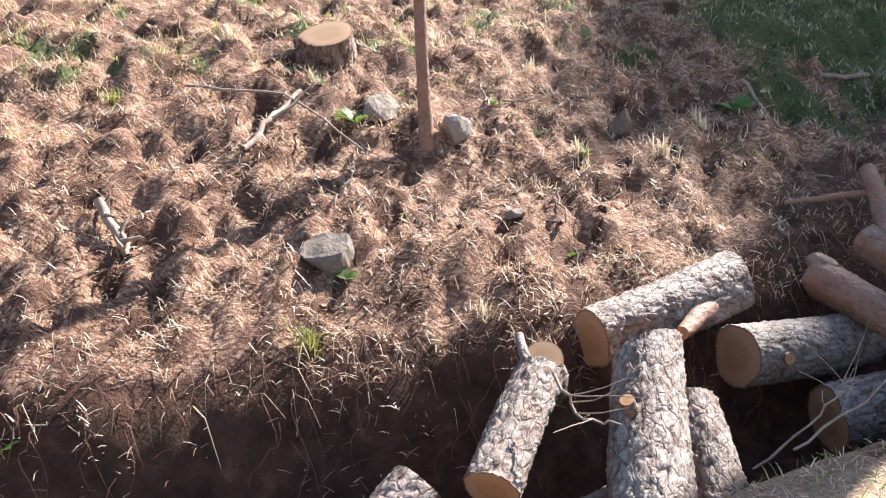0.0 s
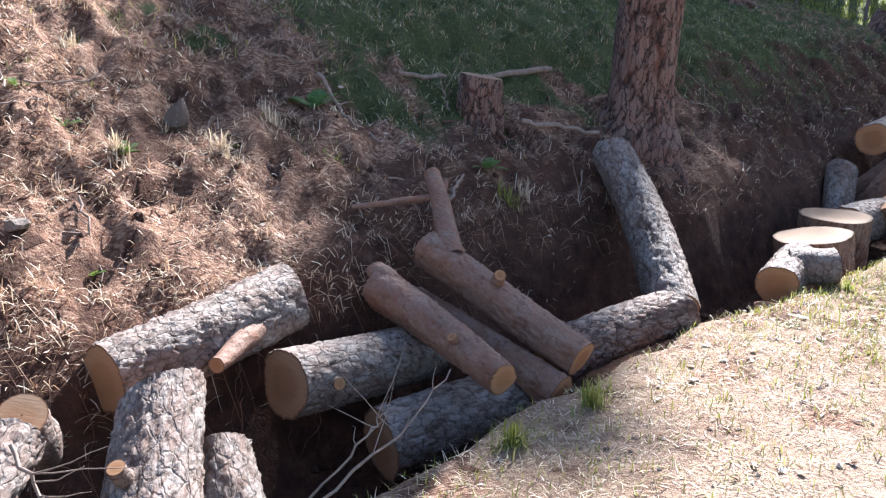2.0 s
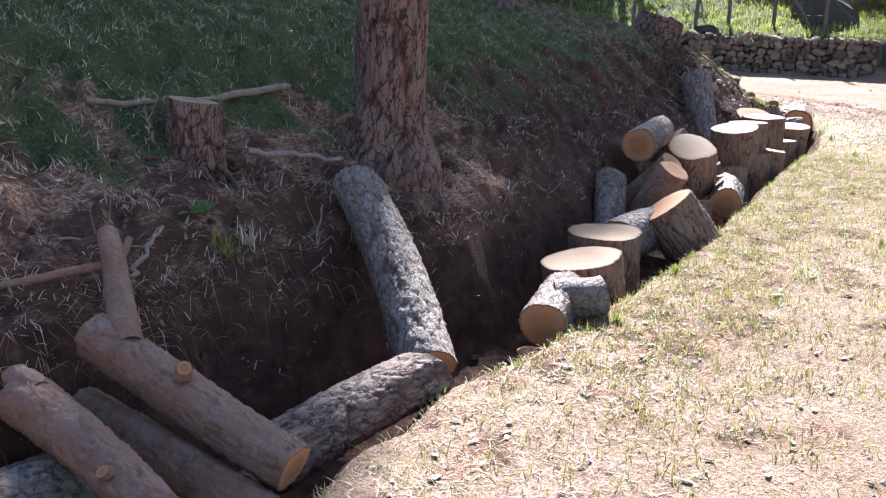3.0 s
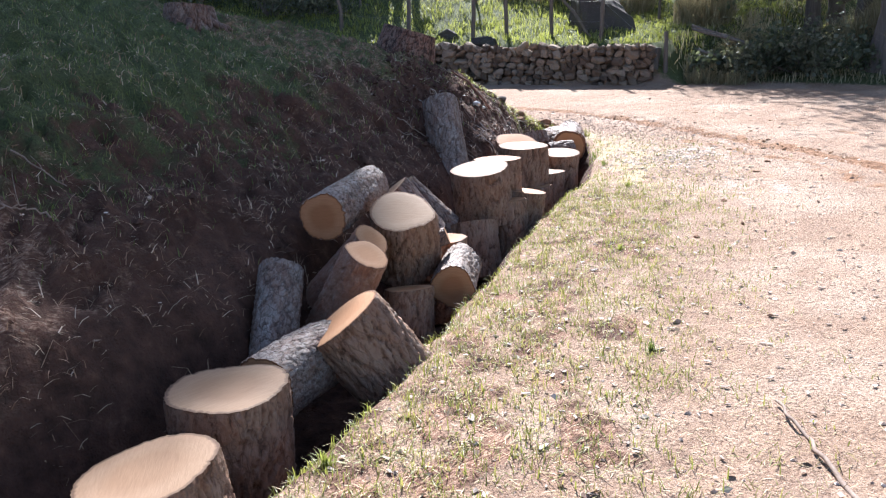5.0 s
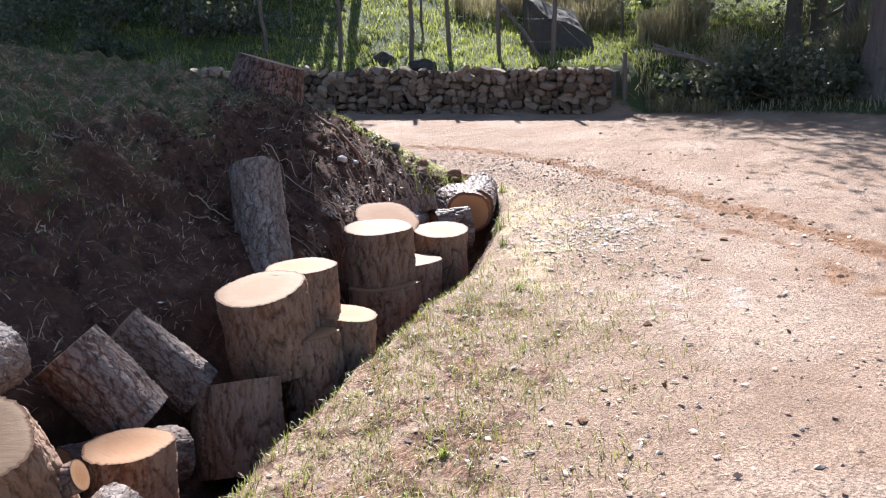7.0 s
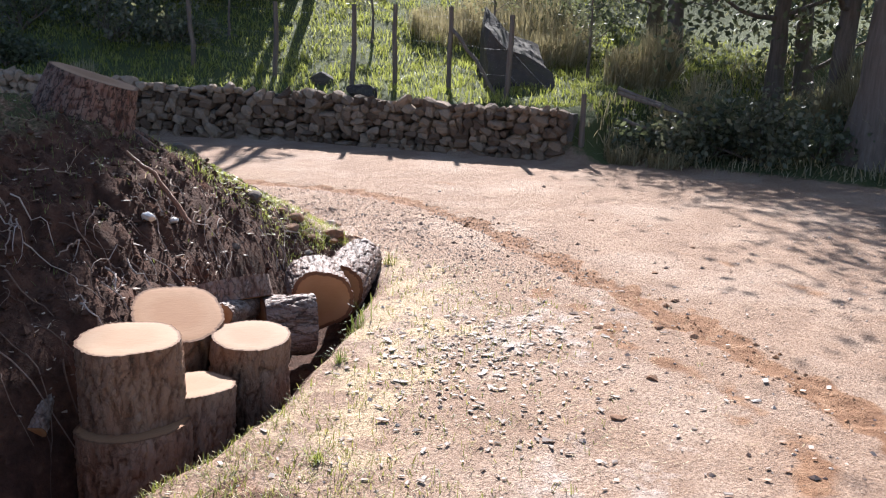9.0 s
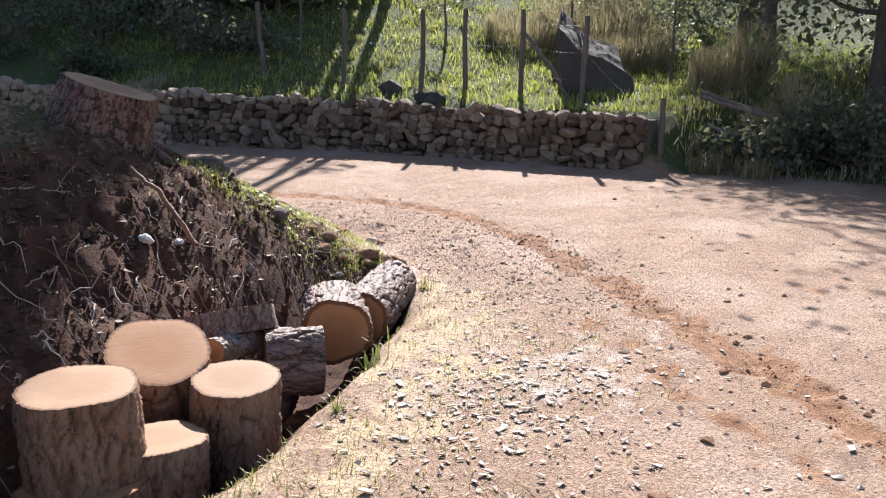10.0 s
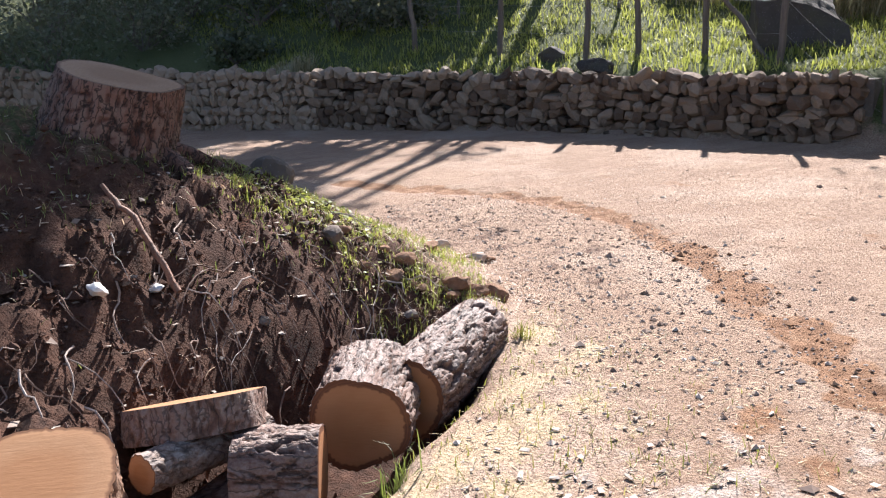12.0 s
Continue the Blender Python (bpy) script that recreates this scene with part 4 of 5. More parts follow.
for i in range(30):
    rng = np.random.RandomState(800 + i)
    u = rng.uniform(0, 1)
    x, y = 12.9 + 1.9 * u + rng.normal(0, 0.28), 9.0 + 0.9 * u + rng.normal(0, 0.45)
    if i > 17:
        x, y = 13.75 + rng.normal(0, 0.3), 8.75 + rng.normal(0, 0.22)
    k = rng.uniform(0.03, 0.085)
    rock(x, y, (k * 1.3, k, k * 0.75), 800 + i, "clod of dry earth on the bank end" if i % 3 else "small grey stone on the bank end", CLOD if i % 3 else ROCK, name="clod" if i % 3 else "rock", sink=0.5)
rock(11.86, 8.43, (0.06, 0.05, 0.045), 11, "small white stone in the dark bank", QUARTZ)
rock(12.14, 8.60, (0.09, 0.05, 0.03), 12, "pale flat stone on the dark bank", QUARTZ)
rock(3.78, 3.84, (0.18, 0.12, 0.11), 13, "reddish clod of soil at the road edge", CLOD)
rock(4.05, 3.80, (0.12, 0.09, 0.07), 14, "reddish clod of soil at the road edge", CLOD)
for i, (x, y) in enumerate(((13.62, 6.0), (13.9, 5.7), (14.6, 5.9), (13.0, 5.3), (10.9, 4.9), (9.6, 4.55), (12.4, 5.2), (15.3, 6.4), (17.0, 8.0), (16.5, 6.6))):
    rock(x, y, (0.045, 0.035, 0.022), 30 + i, "small clod on the dirt road", CLOD, name="clod", sink=0.6)


def stick(points, r0, r1, seed, label, name="stick", twigs=0, material=None):
    """A fallen stick through a few places (x, y, height over the ground), with side twigs."""
    P = np.array([(x, y, float(height(x, y)) + l) for x, y, l in points])
    t = np.linspace(0, len(P) - 1, 12)
    path = np.stack([np.interp(t, np.arange(len(P)), P[:, k]) for k in range(3)], -1)
    rng = np.random.RandomState(seed)
    path[1:-1] += rng.normal(0, 0.008, (10, 3))
    pieces = [tube(path, np.linspace(r0, r1, 12), 8, seed)]
    for k in range(twigs):
        i = rng.randint(3, 11)
        d = path[i] - path[i - 1]
        d = d / np.linalg.norm(d) * 0.5 + rng.normal(0, 0.6, 3)
        d[2] = abs(d[2])
        e = path[i] + d * rng.uniform(0.08, 0.22)
        pieces.append(tube(bend(path[i], e, 5, 0.006, seed + k), np.linspace(r1 * 0.9, r1 * 0.35, 5), 5, k))
    v, f = join(pieces)
    return tagged(new(name, mesh_np(name, v, f, material or TWIG, True)), label, name)


stick([(2.57, 5.75, 0.10), (3.2, 5.95, 0.08), (3.97, 6.16, 0.06)], 0.016, 0.024, 1, "long pale straight stick lying on the grass")
stick([(-0.95, 4.17, 0.06), (-0.72, 4.70, 0.08)], 0.017, 0.014, 2, "pale broken stick on the bank", twigs=1)
stick([(-1.35, 4.75, 0.05), (-0.75, 4.62, 0.12), (-0.35, 4.2, 0.1)], 0.009, 0.005, 3, "thin bent branch across the litter", twigs=3)
stick([(-1.50, 3.70, 0.10), (-1.33, 3.50, 0.02)], 0.022, 0.016, 4, "short grey stick with bare twigs", twigs=5)
stick([(1.95, 5.45, 0.12), (2.05, 5.2, 0.05), (2.2, 5.0, 0.03)], 0.012, 0.006, 5, "thin dark branch on the bank", twigs=2)
stick([(0.35, 2.72, 0.78), (0.42, 2.6, 0.62), (0.55, 2.55, 0.55)], 0.006, 0.003, 6, "bare twig hanging over a log", twigs=6)
stick([(1.05, 2.72, 0.12), (1.3, 2.72, 0.22), (1.45, 2.85, 0.40)], 0.005, 0.0025, 7, "bare forked twig at the road edge", twigs=5)
stick([(1.15, 2.62, 0.08), (1.5, 2.78, 0.2), (1.72, 2.95, 0.38)], 0.005, 0.0025, 8, "bare forked twig at the road edge", twigs=4)
stick([(12.02, 8.95, 0.10), (12.12, 8.72, 0.07), (12.22, 8.5, 0.05)], 0.012, 0.018, 9, "broken reddish stake stuck in the bank", material=BARK_RED)
stick([(6.5, 2.55, 0.01), (7.1, 3.05, 0.02)], 0.01, 0.006, 10, "thin stick on the road")
stick([(2.35, 4.45, 0.1), (2.6, 4.75, 0.12)], 0.012, 0.008, 11, "short stick on the shaded bank")
stick([(3.35, 5.45, 0.10), (3.9, 5.35, 0.10)], 0.018, 0.012, 12, "dead branch at the foot of the pine")
stick([(4.02, 5.30, 0.03), (4.16, 5.20, 0.05)], 0.025, 0.016, 13, "pale broken wood piece by the pine")
for i in range(26):
    rng = np.random.RandomState(200 + i)
    a = rng.uniform(0, 12.5)
    lx, ly = a, np.interp(a, [p[0] for p in LIP[2:13]], [p[1] for p in LIP[2:13]])
    up = rng.uniform(1.2, 2.8)
    an, ln = rng.uniform(0, 6.28), rng.uniform(0.12, 0.4)
    x, y = lx - 0.4 * up, ly + 0.9 * up
    stick([(x, y, 0.03), (x + ln * math.cos(an), y + ln * math.sin(an), 0.04)], 0.006, 0.003, 220 + i, "thin dead twig on the needle litter", name="twig", twigs=2)


def fern(x, y, size, n, seed, label, name="fern", mat=None):
    z = float(height(x, y))
    rng = np.random.RandomState(seed)
    base = new(name)
    base.matrix_basis = Matrix.Translation((x, y, z))
    tagged(base, label, "plant")
    for k in range(n):
        a, le = rng.uniform(0, 6.28), rng.uniform(0.5, 1.2)
        t = np.linspace(0, 1, 12)[:, None]
        d = np.array([math.cos(a) * math.sin(le), math.sin(a) * math.sin(le), math.cos(le)])
        path = t * d * size + np.array([0, 0, -0.4 * size]) * t ** 2
        sv = np.array([-math.sin(a), math.cos(a), 0])
        w = size * 0.22 * np.sin(np.pi * np.clip(t, 0.06, 0.97))
        pieces = []
        for s in (-1, 1):
            tipp = path + s * sv * w + d * size * 0.05
            q = np.stack([path[:-1], path[:-1] + (path[1:] - path[:-1]) * 0.6, tipp[1:], tipp[:-1]], 1).reshape(-1, 3)
            pieces.append((q, np.arange(len(q)).reshape(-1, 4)))
        v, f = join(pieces)
        child("frond", mesh_np("frond", v, f, mat or FERN), base)


def tuft(x, y, h, n, seed, label, mat):
    rng = np.random.RandomState(seed)
    a, d = rng.uniform(0, 6.28, n), rng.normal(0, 0.25 * h, n)
    v, f = blades(on_ground(x + d * np.cos(a), y + d * np.sin(a), -0.005), h, 0.005, 0.45, seed, 0.9)
    return tagged(new("grass_tuft", mesh_np("grass_tuft", v, f, mat)), label, "grass tuft")


fern(1.88, 5.30, 0.22, 10, 1, "bright green fern clump on the bank")
fern(-0.42, 4.55, 0.16, 9, 2, "small green weed beside a mossy rock", "weed")
fern(2.85, 4.95, 0.14, 8, 3, "pale green weed in a patch of sun", "weed")
tuft(12.66, 7.26, 0.20, 46, 4, "tuft of green grass at the ditch edge", GREEN)
tuft(2.35, 2.98, 0.13, 130, 5, "yellow-green weed tuft at the road edge", GRASS)
tuft(1.9, 2.80, 0.12, 110, 6, "yellow-green weed tuft at the road edge", GRASS)
fern(0.55, 4.75, 0.10, 6, 7, "small green seedling in the litter", "weed")
tuft(9.0, 4.85, 0.07, 60, 8, "small green tuft on the verge", MEADOW)
tuft(7.35, 3.75, 0.07, 60, 9, "small dark tuft on the road verge", GREEN)
tuft(11.1, 5.95, 0.07, 60, 10, "small green tuft on the verge", MEADOW)
tuft(12.0, 6.75, 0.12, 30, 11, "thin grass tuft at the ditch edge", GREEN)
tuft(13.95, 8.2, 0.14, 60, 12, "dry grass tuft where the ditch ends", GRASS)
tuft(4.6, 3.75, 0.08, 90, 13, "yellow-green weed tuft at the road edge", MEADOW)
tuft(5.6, 4.15, 0.08, 80, 14, "yellow-green weed tuft at the road edge", MEADOW)


for i, (x, y) in enumerate(((-0.62, 4.85), (-0.5, 4.62), (-0.2, 4.95), (-0.95, 4.95), (0.6, 3.9), (-0.42, 3.5), (-1.6, 2.75), (0.8, 4.6), (1.35, 4.9), (0.35, 4.95))):
    fern(x, y, 0.07 + 0.012 * (i % 4), 7, 40 + i, "small green weed in the needle litter", "weed")
for i, (x, y, h) in enumerate(((0.75, 4.55, 0.12), (-0.55, 3.2, 0.12), (0.15, 3.45, 0.10), (1.25, 4.65, 0.14), (1.6, 5.1, 0.13), (-1.7, 4.6, 0.11), (-1.2, 5.3, 0.12), (0.6, 5.4, 0.12), (0.05, 5.6, 0.12), (2.9, 4.75, 0.15), (3.05, 4.85, 0.13))):
    tuft(x, y, h, 70, 60 + i, "dry yellowish grass tuft on the bank", GRASS if i % 4 == 1 else PALE_STRAW)


# ---- woods, added shade trees, shrubs and fence across the road ----
def sun_place(p, q):
    """A place by its distance across the sunlight (p) and against it (q)."""
    a = radians(SUN_AZ)
    return q * math.sin(a) + p * math.cos(a), q * math.cos(a) - p * math.sin(a)


# Added trees, crowns out of view, their heights fitted to the bank's shade edge.
for i, (p, q, top, cr, low) in enumerate(((-3.6, 33.0, 23.6, 1.5, 9), (-2.5, 34.5, 26.4, 1.3, 9), (-1.65, 33.0, 25.35, 0.9, 9), (-0.85, 34.5, 23.2, 1.0, 12.8), (-0.1, 34.2, 20.7, 0.8, 13.6), (-0.45, 36.5, 24.2, 0.95, 14), (0.35, 33.0, 18.2, 0.85, 13.4), (0.75, 33.0, 15.4, 0.5, 13.2))):
    x, y = sun_place(p, q)
    make_tree(x, y, top - float(height(x, y)), 0.13, low - float(height(x, y)), cr, 13000, 0.2, 300 + i, "tall evergreen tree added on the hillside to cast shade", POST, limbs=40, taper=0.1)

# Low trees added so that their shade darkens the slope above the wall.
for i, (p, q, top) in enumerate(((-5.4, 32.2, 5.8), (-4.2, 31.8, 5.3), (-3.0, 32.2, 5.3), (-1.9, 31.9, 4.9), (-1.25, 32.4, 5.0))):
    x, y = sun_place(p, q)
    make_tree(x, y, top - float(height(x, y)), 0.09, 0.4, 1.15, 4500, 0.1, 312 + i, "low dense evergreen tree added to shade the slope", POST, limbs=22, taper=0.2)

# One sparse tree, added for the dappled shade it throws on the road.
x, y = sun_place(0.3, 34.0)
make_tree(x, y, 9.6 - float(height(x, y)), 0.1, 6.6 - float(height(x, y)), 1.2, 420, 0.11, 319, "open-crowned evergreen tree added to dapple the road", POST, limbs=16, taper=0.2)

# A far row, added to keep the sun off the bushes in front.
for i, (p, q, top) in enumerate(((-12.5, 45.0, 19.0), (-10.6, 46.0, 20.0), (-8.8, 45.0, 19.5), (-7.0, 46.0, 19.0), (-5.4, 45.5, 17.5))):
    x, y = sun_place(p, q)
    make_tree(x, y, top - float(height(x, y)), 0.25, 1.0, 2.0, 9000, 0.2, 360 + i, "tall evergreen tree added on the hillside to cast shade", POST, limbs=40, taper=0.1)

WOODS = [(26.5, 9.4, 7.5, 2.6, 2.2), (27.5, 12.0, 8.0, 2.8, 2.6), (25.6, 8.0, 8.5, 3.0, 2.4), (29.0, 6.0, 9.0, 3.0, 1.0), (27.0, 3.5, 9.0, 3.2, 1.2), (30.5, 10.0, 9.5, 3.2, 1.0),
         (31.5, 14.5, 8.0, 2.8, 0.6), (33.0, 1.0, 10.0, 3.4, 0.8), (25.5, 0.0, 9.0, 3.2, 1.5), (34.0, 18.5, 8.0, 2.8, 0.5), (28.5, -4.0, 10.0, 3.4, 1.0), (36.0, 8.0, 11.0, 3.6, 0.5), (13.0, 33.0, 8.0, 2.8, 0.8), (17.0, 31.0, 8.0, 2.8, 0.8), (9.0, 34.0, 8.0, 3.0, 0.6), (21.5, 30.0, 8.0, 2.8, 0.8)]
for i, (x, y, h, cr, cb) in enumerate(WOODS):
    make_tree(x, y, h, 0.10 + 0.012 * h, cb, cr, 5600, 0.075, 320 + i, "evergreen oak with dark trunk at the wood edge", POST, (FOLIAGE, FOLIAGE_B)[i % 2], lean=((i % 3 - 1) * 0.6, (i % 2 - 0.5)), limbs=20)
make_tree(23.6, 6.75, 9.0, 0.42, 3.2, 3.4, 11000, 0.075, 340, "old dark tree with a thick trunk beside the road", POST, FOLIAGE, limbs=22)
for i, (x, y, h) in enumerate(((21.3, 20.2, 2.6), (23.6, 17.8, 2.4), (24.6, 15.0, 2.8), (25.0, 12.8, 3.2))):
    make_tree(x, y, h, 0.035, 0.9, 0.7, 420, 0.045, 350 + i, "thin bare-stemmed sapling on the sunny slope", POST, FOLIAGE_B, limbs=10, category="young tree")


def shrub(x, y, r, h, leaves, leaf, seed, label, mat, name="shrub"):
    """Stems from one root and a ragged crown of leaves."""
    rng = np.random.RandomState(seed)
    base = new(name)
    base.matrix_basis = Matrix.Translation((x, y, float(height(x, y)) - 0.05))
    tagged(base, label, "shrub")
    tips, stems = [], []
    for k in range(12):
        a, e = rng.uniform(0, 6.28), rng.uniform(0.2, 1.0)
        tip = np.array([math.cos(a) * r * e, math.sin(a) * r * e, h * rng.uniform(0.35, 1.0) * (1.1 - 0.4 * e)])
        path = bend((0, 0, 0), tip, 6, 0.04 * h, seed * 17 + k)
        stems.append(tube(path, np.linspace(0.022, 0.005, 6), 5, k))
        tips += [path[3], path[4], path[5]]
    for v, f in stems:
        child("stem", mesh_np("stem", v, f, POST, True), base)
    v, f = leaf_quads(crown_points(rng, leaves, tips, np.array([0.22 * r, 0.22 * r, 0.16 * h])), leaf, seed)
    v[:, 2] = np.maximum(v[:, 2], 0.02)
    child("leaves", mesh_np("leaves", v, f, mat), base)


SHRUBS = [(22.9, 9.0, 0.8, 1.0), (23.0, 8.2, 1.0, 1.3), (23.4, 7.4, 0.9, 0.9), (24.3, 5.6, 1.1, 1.4), (24.2, 4.2, 1.2, 1.6), (24.6, 2.4, 1.4, 1.8),           (24.0, 0.8, 1.3, 1.7), (25.0, -1.5, 1.6, 2.0), (14.0, 25.5, 1.6, 2.0), (16.0, 25.5, 1.6, 2.2), (12.0, 29.0, 1.8, 2.4), (14.5, 29.0, 1.8, 2.6), (17.5, 26.5, 1.7, 2.2), (19.5, 27.0, 1.7, 2.2), (10.0, 31.5, 1.8, 2.4), (19.4, 22.0, 1.2, 1.6), (18.3, 24.0, 1.4, 1.8), (21.0, 24.0, 1.6, 2.0), (17.2, 22.3, 0.8, 0.9), (20.4, 20.8, 1.0, 1.1), (27.5, 14.5, 1.3, 1.8), (28.5, 17.0, 1.4, 1.8), (22.45, 10.1, 0.55, 0.75), (22.5, 9.3, 0.6, 0.8)]
for i, (x, y, r, h) in enumerate(SHRUBS):
    shrub(x, y, r, h, 1700, 0.055, 400 + i, "dense dark green shrub at the wood edge", (FOLIAGE, FOLIAGE_B)[i % 2])


def tall_grass(x, y, r, h, n, seed, label, mat=None, name="grass_clump"):
    rng = np.random.RandomState(seed)
    a, d = rng.uniform(0, 6.28, n), r * np.sqrt(rng.uniform(0, 1, n))
    px, py = x + d * np.cos(a), y + d * np.sin(a)
    v, f = blades(on_ground(px, py, -0.02), h, 0.014, 0.25, seed, 0.6)
    return tagged(new(name, mesh_np(name, v, f, mat or REED)), label, "tall grass")


for i, (x, y, r, h) in enumerate(((24.0, 6.1, 0.9, 1.5), (24.9, 7.6, 0.8, 1.6), (25.6, 6.2, 1.0, 1.9), (25.0, 11.6, 0.7, 1.2), (26.0, 14.6, 1.0, 0.9), (25.6, 17.0, 1.2, 0.8), (17.6, 20.6, 0.5, 0.35), (26.6, 16.0, 1.4, 1.2), (23.6, 9.9, 0.5, 1.2), (22.0, 10.25, 0.35, 0.4), (22.15, 9.5, 0.4, 0.4))):
    tall_grass(x, y, r, h, 1500 if h > 0.6 else 700, 500 + i, "clump of tall sunlit dry grass")

# dry stone wall
WTOP = [1.19, 1.30, 1.46, 1.60, 1.80]
wl = WALL[1:]
run = np.concatenate([[0], np.cumsum([math.dist(wl[k], wl[k + 1]) for k in range(len(wl) - 1)])])
wall = new("wall_stone")
tagged(wall, "low dry-stone retaining wall of brown field stones", "wall", kind="structure")


def wall_at(u):
    x, y = np.interp(u, run, [p[0] for p in wl]), np.interp(u, run, [p[1] for p in wl])
    x2, y2 = np.interp(u + 0.2, run, [p[0] for p in wl]), np.interp(u + 0.2, run, [p[1] for p in wl])
    x1, y1 = np.interp(u - 0.2, run, [p[0] for p in wl]), np.interp(u - 0.2, run, [p[1] for p in wl])
    return float(x), float(y), math.atan2(y2 - y1, x2 - x1), float(road_z(np.array(x), np.array(y))) - 0.05, float(np.interp(u, run, WTOP))


def wall_core():
    us = np.linspace(0, run[-1], 60)
    v = []
    for u in us:
        x, y, a, z0, z1 = wall_at(u)
        nx, ny = math.sin(a), -math.cos(a)
        for off, z in ((-0.07, z0 - 0.2), (-0.07, z1 - 0.07), (-0.42, z1 - 0.07), (-0.42, z0 - 0.2)):
            v.append((x - nx * off, y - ny * off, z))
    f = grid_faces(60, 4)
    f = np.concatenate([f, [[0, 1, 2, 3], [236, 239, 238, 237]]])
    child("wall_core", mesh_np("wall_core", v, f, BOULDER), wall)


wall_core()
stone_shapes = []
for i in range(10):
    rng = np.random.RandomState(600 + i)
    bm = bmesh.new()
    bmesh.ops.create_cube(bm, size=2.0)
    bmesh.ops.subdivide_edges(bm, edges=bm.edges[:], cuts=1, use_grid_fill=True)
    for v in bm.verts:
        p = v.co
        v.co = Vector([math.copysign(abs(c) ** 0.9, c) for c in p]) * (1.0 / max(1.0, (abs(p.x) ** 3 + abs(p.y) ** 3 + abs(p.z) ** 3) ** (1 / 3))) * 1.12 + Vector(rng.normal(0, 0.13, 3))
    me = bpy.data.meshes.new("stone")
    bm.to_mesh(me)
    bm.free()
    me.materials.append(STONE)
    stone_shapes.append(me)


def wall_stones():
    rng = np.random.RandomState(77)
    count, rest = 0, []
    rows = 7
    for row in range(rows):
        u = 0.02 + rng.uniform(0, 0.1)
        while u < run[-1]:
            w = rng.choice([0.10, 0.14, 0.18, 0.22, 0.30]) * rng.uniform(0.85, 1.2)
            x, y, a, z0, z1 = wall_at(u + w / 2)
            hh = (z1 - z0) / rows
            tall = hh * rng.uniform(0.75, 1.5) if row < rows - 1 else hh * rng.uniform(0.7, 1.5)
            zc = z0 + hh * (row + 0.5) + rng.normal(0, 0.018) + 0.03 * math.sin(u * 3.1 + row)
            dep = 0.13
            nx, ny = math.sin(a), -math.cos(a)
            out = rng.normal(0.0, 0.02)
            m = pose(x - nx * 0.09 + nx * out, y - ny * 0.09 + ny * out, zc, rng.normal(0, 6), rng.normal(0, 20), math.degrees(a) + rng.normal(0, 5))
            m = m @ Matrix.Diagonal((w * 0.5, dep, tall * 0.5, 1))
            shape = stone_shapes[rng.randint(10)]
            if count < 300 and u < 9.2:
                child("stone", shape, wall, m)
                count += 1
            else:
                co = np.array([m @ v.co for v in shape.vertices])
                rest.append((co, np.array([list(p.vertices) for p in shape.polygons])))
            u += w + 0.008
    v, f = join(rest)
    me = mesh_np("stones", v, f, STONE)
    tagged(child("stones", me, wall), kind="stuff")


# fence above the wall
POSTS = [(21.62, 10.92, 1.15), (22.0, 12.75, 1.55), (22.05, 14.2, 1.6), (21.75, 15.35, 1.6), (21.15, 15.95, 1.6), (20.5, 17.6, 1.5), (19.7, 19.3, 1.5)]
tops = []
for i, (x, y, h) in enumerate(POSTS):
    z = float(height(x, y))
    rng = np.random.RandomState(700 + i)
    dx, dy = rng.normal(0, 0.05, 2)
    v, f = tube(bend((0, 0, -0.2), (dx, dy, h), 8, 0.012, 700 + i), np.linspace(0.055, 0.045, 8), 9, i)
    ob = tagged(new("fence_post", mesh_np("fence_post", v, f, POST, True)), "weathered round wooden fence post behind the wall", "fence post", "fence posts")
    ob.matrix_basis = Matrix.Translation((x, y, z))
    tops.append((x + dx, y + dy, z, h))
for k, fr in enumerate((0.3, 0.6, 0.9)):
    pieces = []
    for (xa, ya, za, ha), (xb, yb, zb, hb) in zip(tops[:-1], tops[1:]):
        a, b = np.array([xa, ya, za + ha * fr]), np.array([xb, yb, zb + hb * fr])
        t = np.linspace(0, 1, 6)[:, None]
        path = a + t * (b - a) - np.array([0, 0, 0.05]) * (4 * t * (1 - t))
        pieces.append(tube(path, np.full(6, 0.002), 4, k))
    v, f = join(pieces)
    tagged(new("fence_wire", mesh_np("fence_wire", v, f, WIRE, True)), "thin sagging wire strung between fence posts", "wire", "fence wires")
v, f = tube(bend((22.0, 14.1, float(height(22.0, 14.1)) + 1.2), (22.3, 13.2, float(height(22.3, 13.2))), 7, 0.02, 8), np.linspace(0.04, 0.035, 7), 8, 3)
tagged(new("fence_brace", mesh_np("fence_brace", v, f, POST, True)), "slanting wooden brace against a fence post", "fence brace")
for i, (a, b) in enumerate((((22.3, 10.6, 0.95), (23.2, 7.9, 0.30)), ((22.2, 10.4, 0.70), (22.9, 8.2, 0.18)), ((22.1, 10.5, 1.05), (23.4, 8.2, 0.45)))):
    pa, pb = [np.array([p[0], p[1], float(height(p[0], p[1])) + p[2] - 0.2]) for p in (a, b)]
    v, f = tube(bend(pa, pb, 9, 0.015, 20 + i), np.linspace(0.035, 0.022, 9), 9, i)
    tagged(new("pole", mesh_np("pole", v, f, POST, True)), "long bare pole stacked by the wall end", "pole", "poles by the wall")
boulder = rock(23.6, 13.75, (1.15, 1.0, 1.2), 60, "large dark angular boulder with a sloping flat top behind the fence", BOULDER, name="boulder", z=1.1)
bm = bmesh.new()
bmesh.ops.create_cube(bm, size=2.0)
bmesh.ops.subdivide_edges(bm, edges=bm.edges[:], cuts=7, use_grid_fill=True)
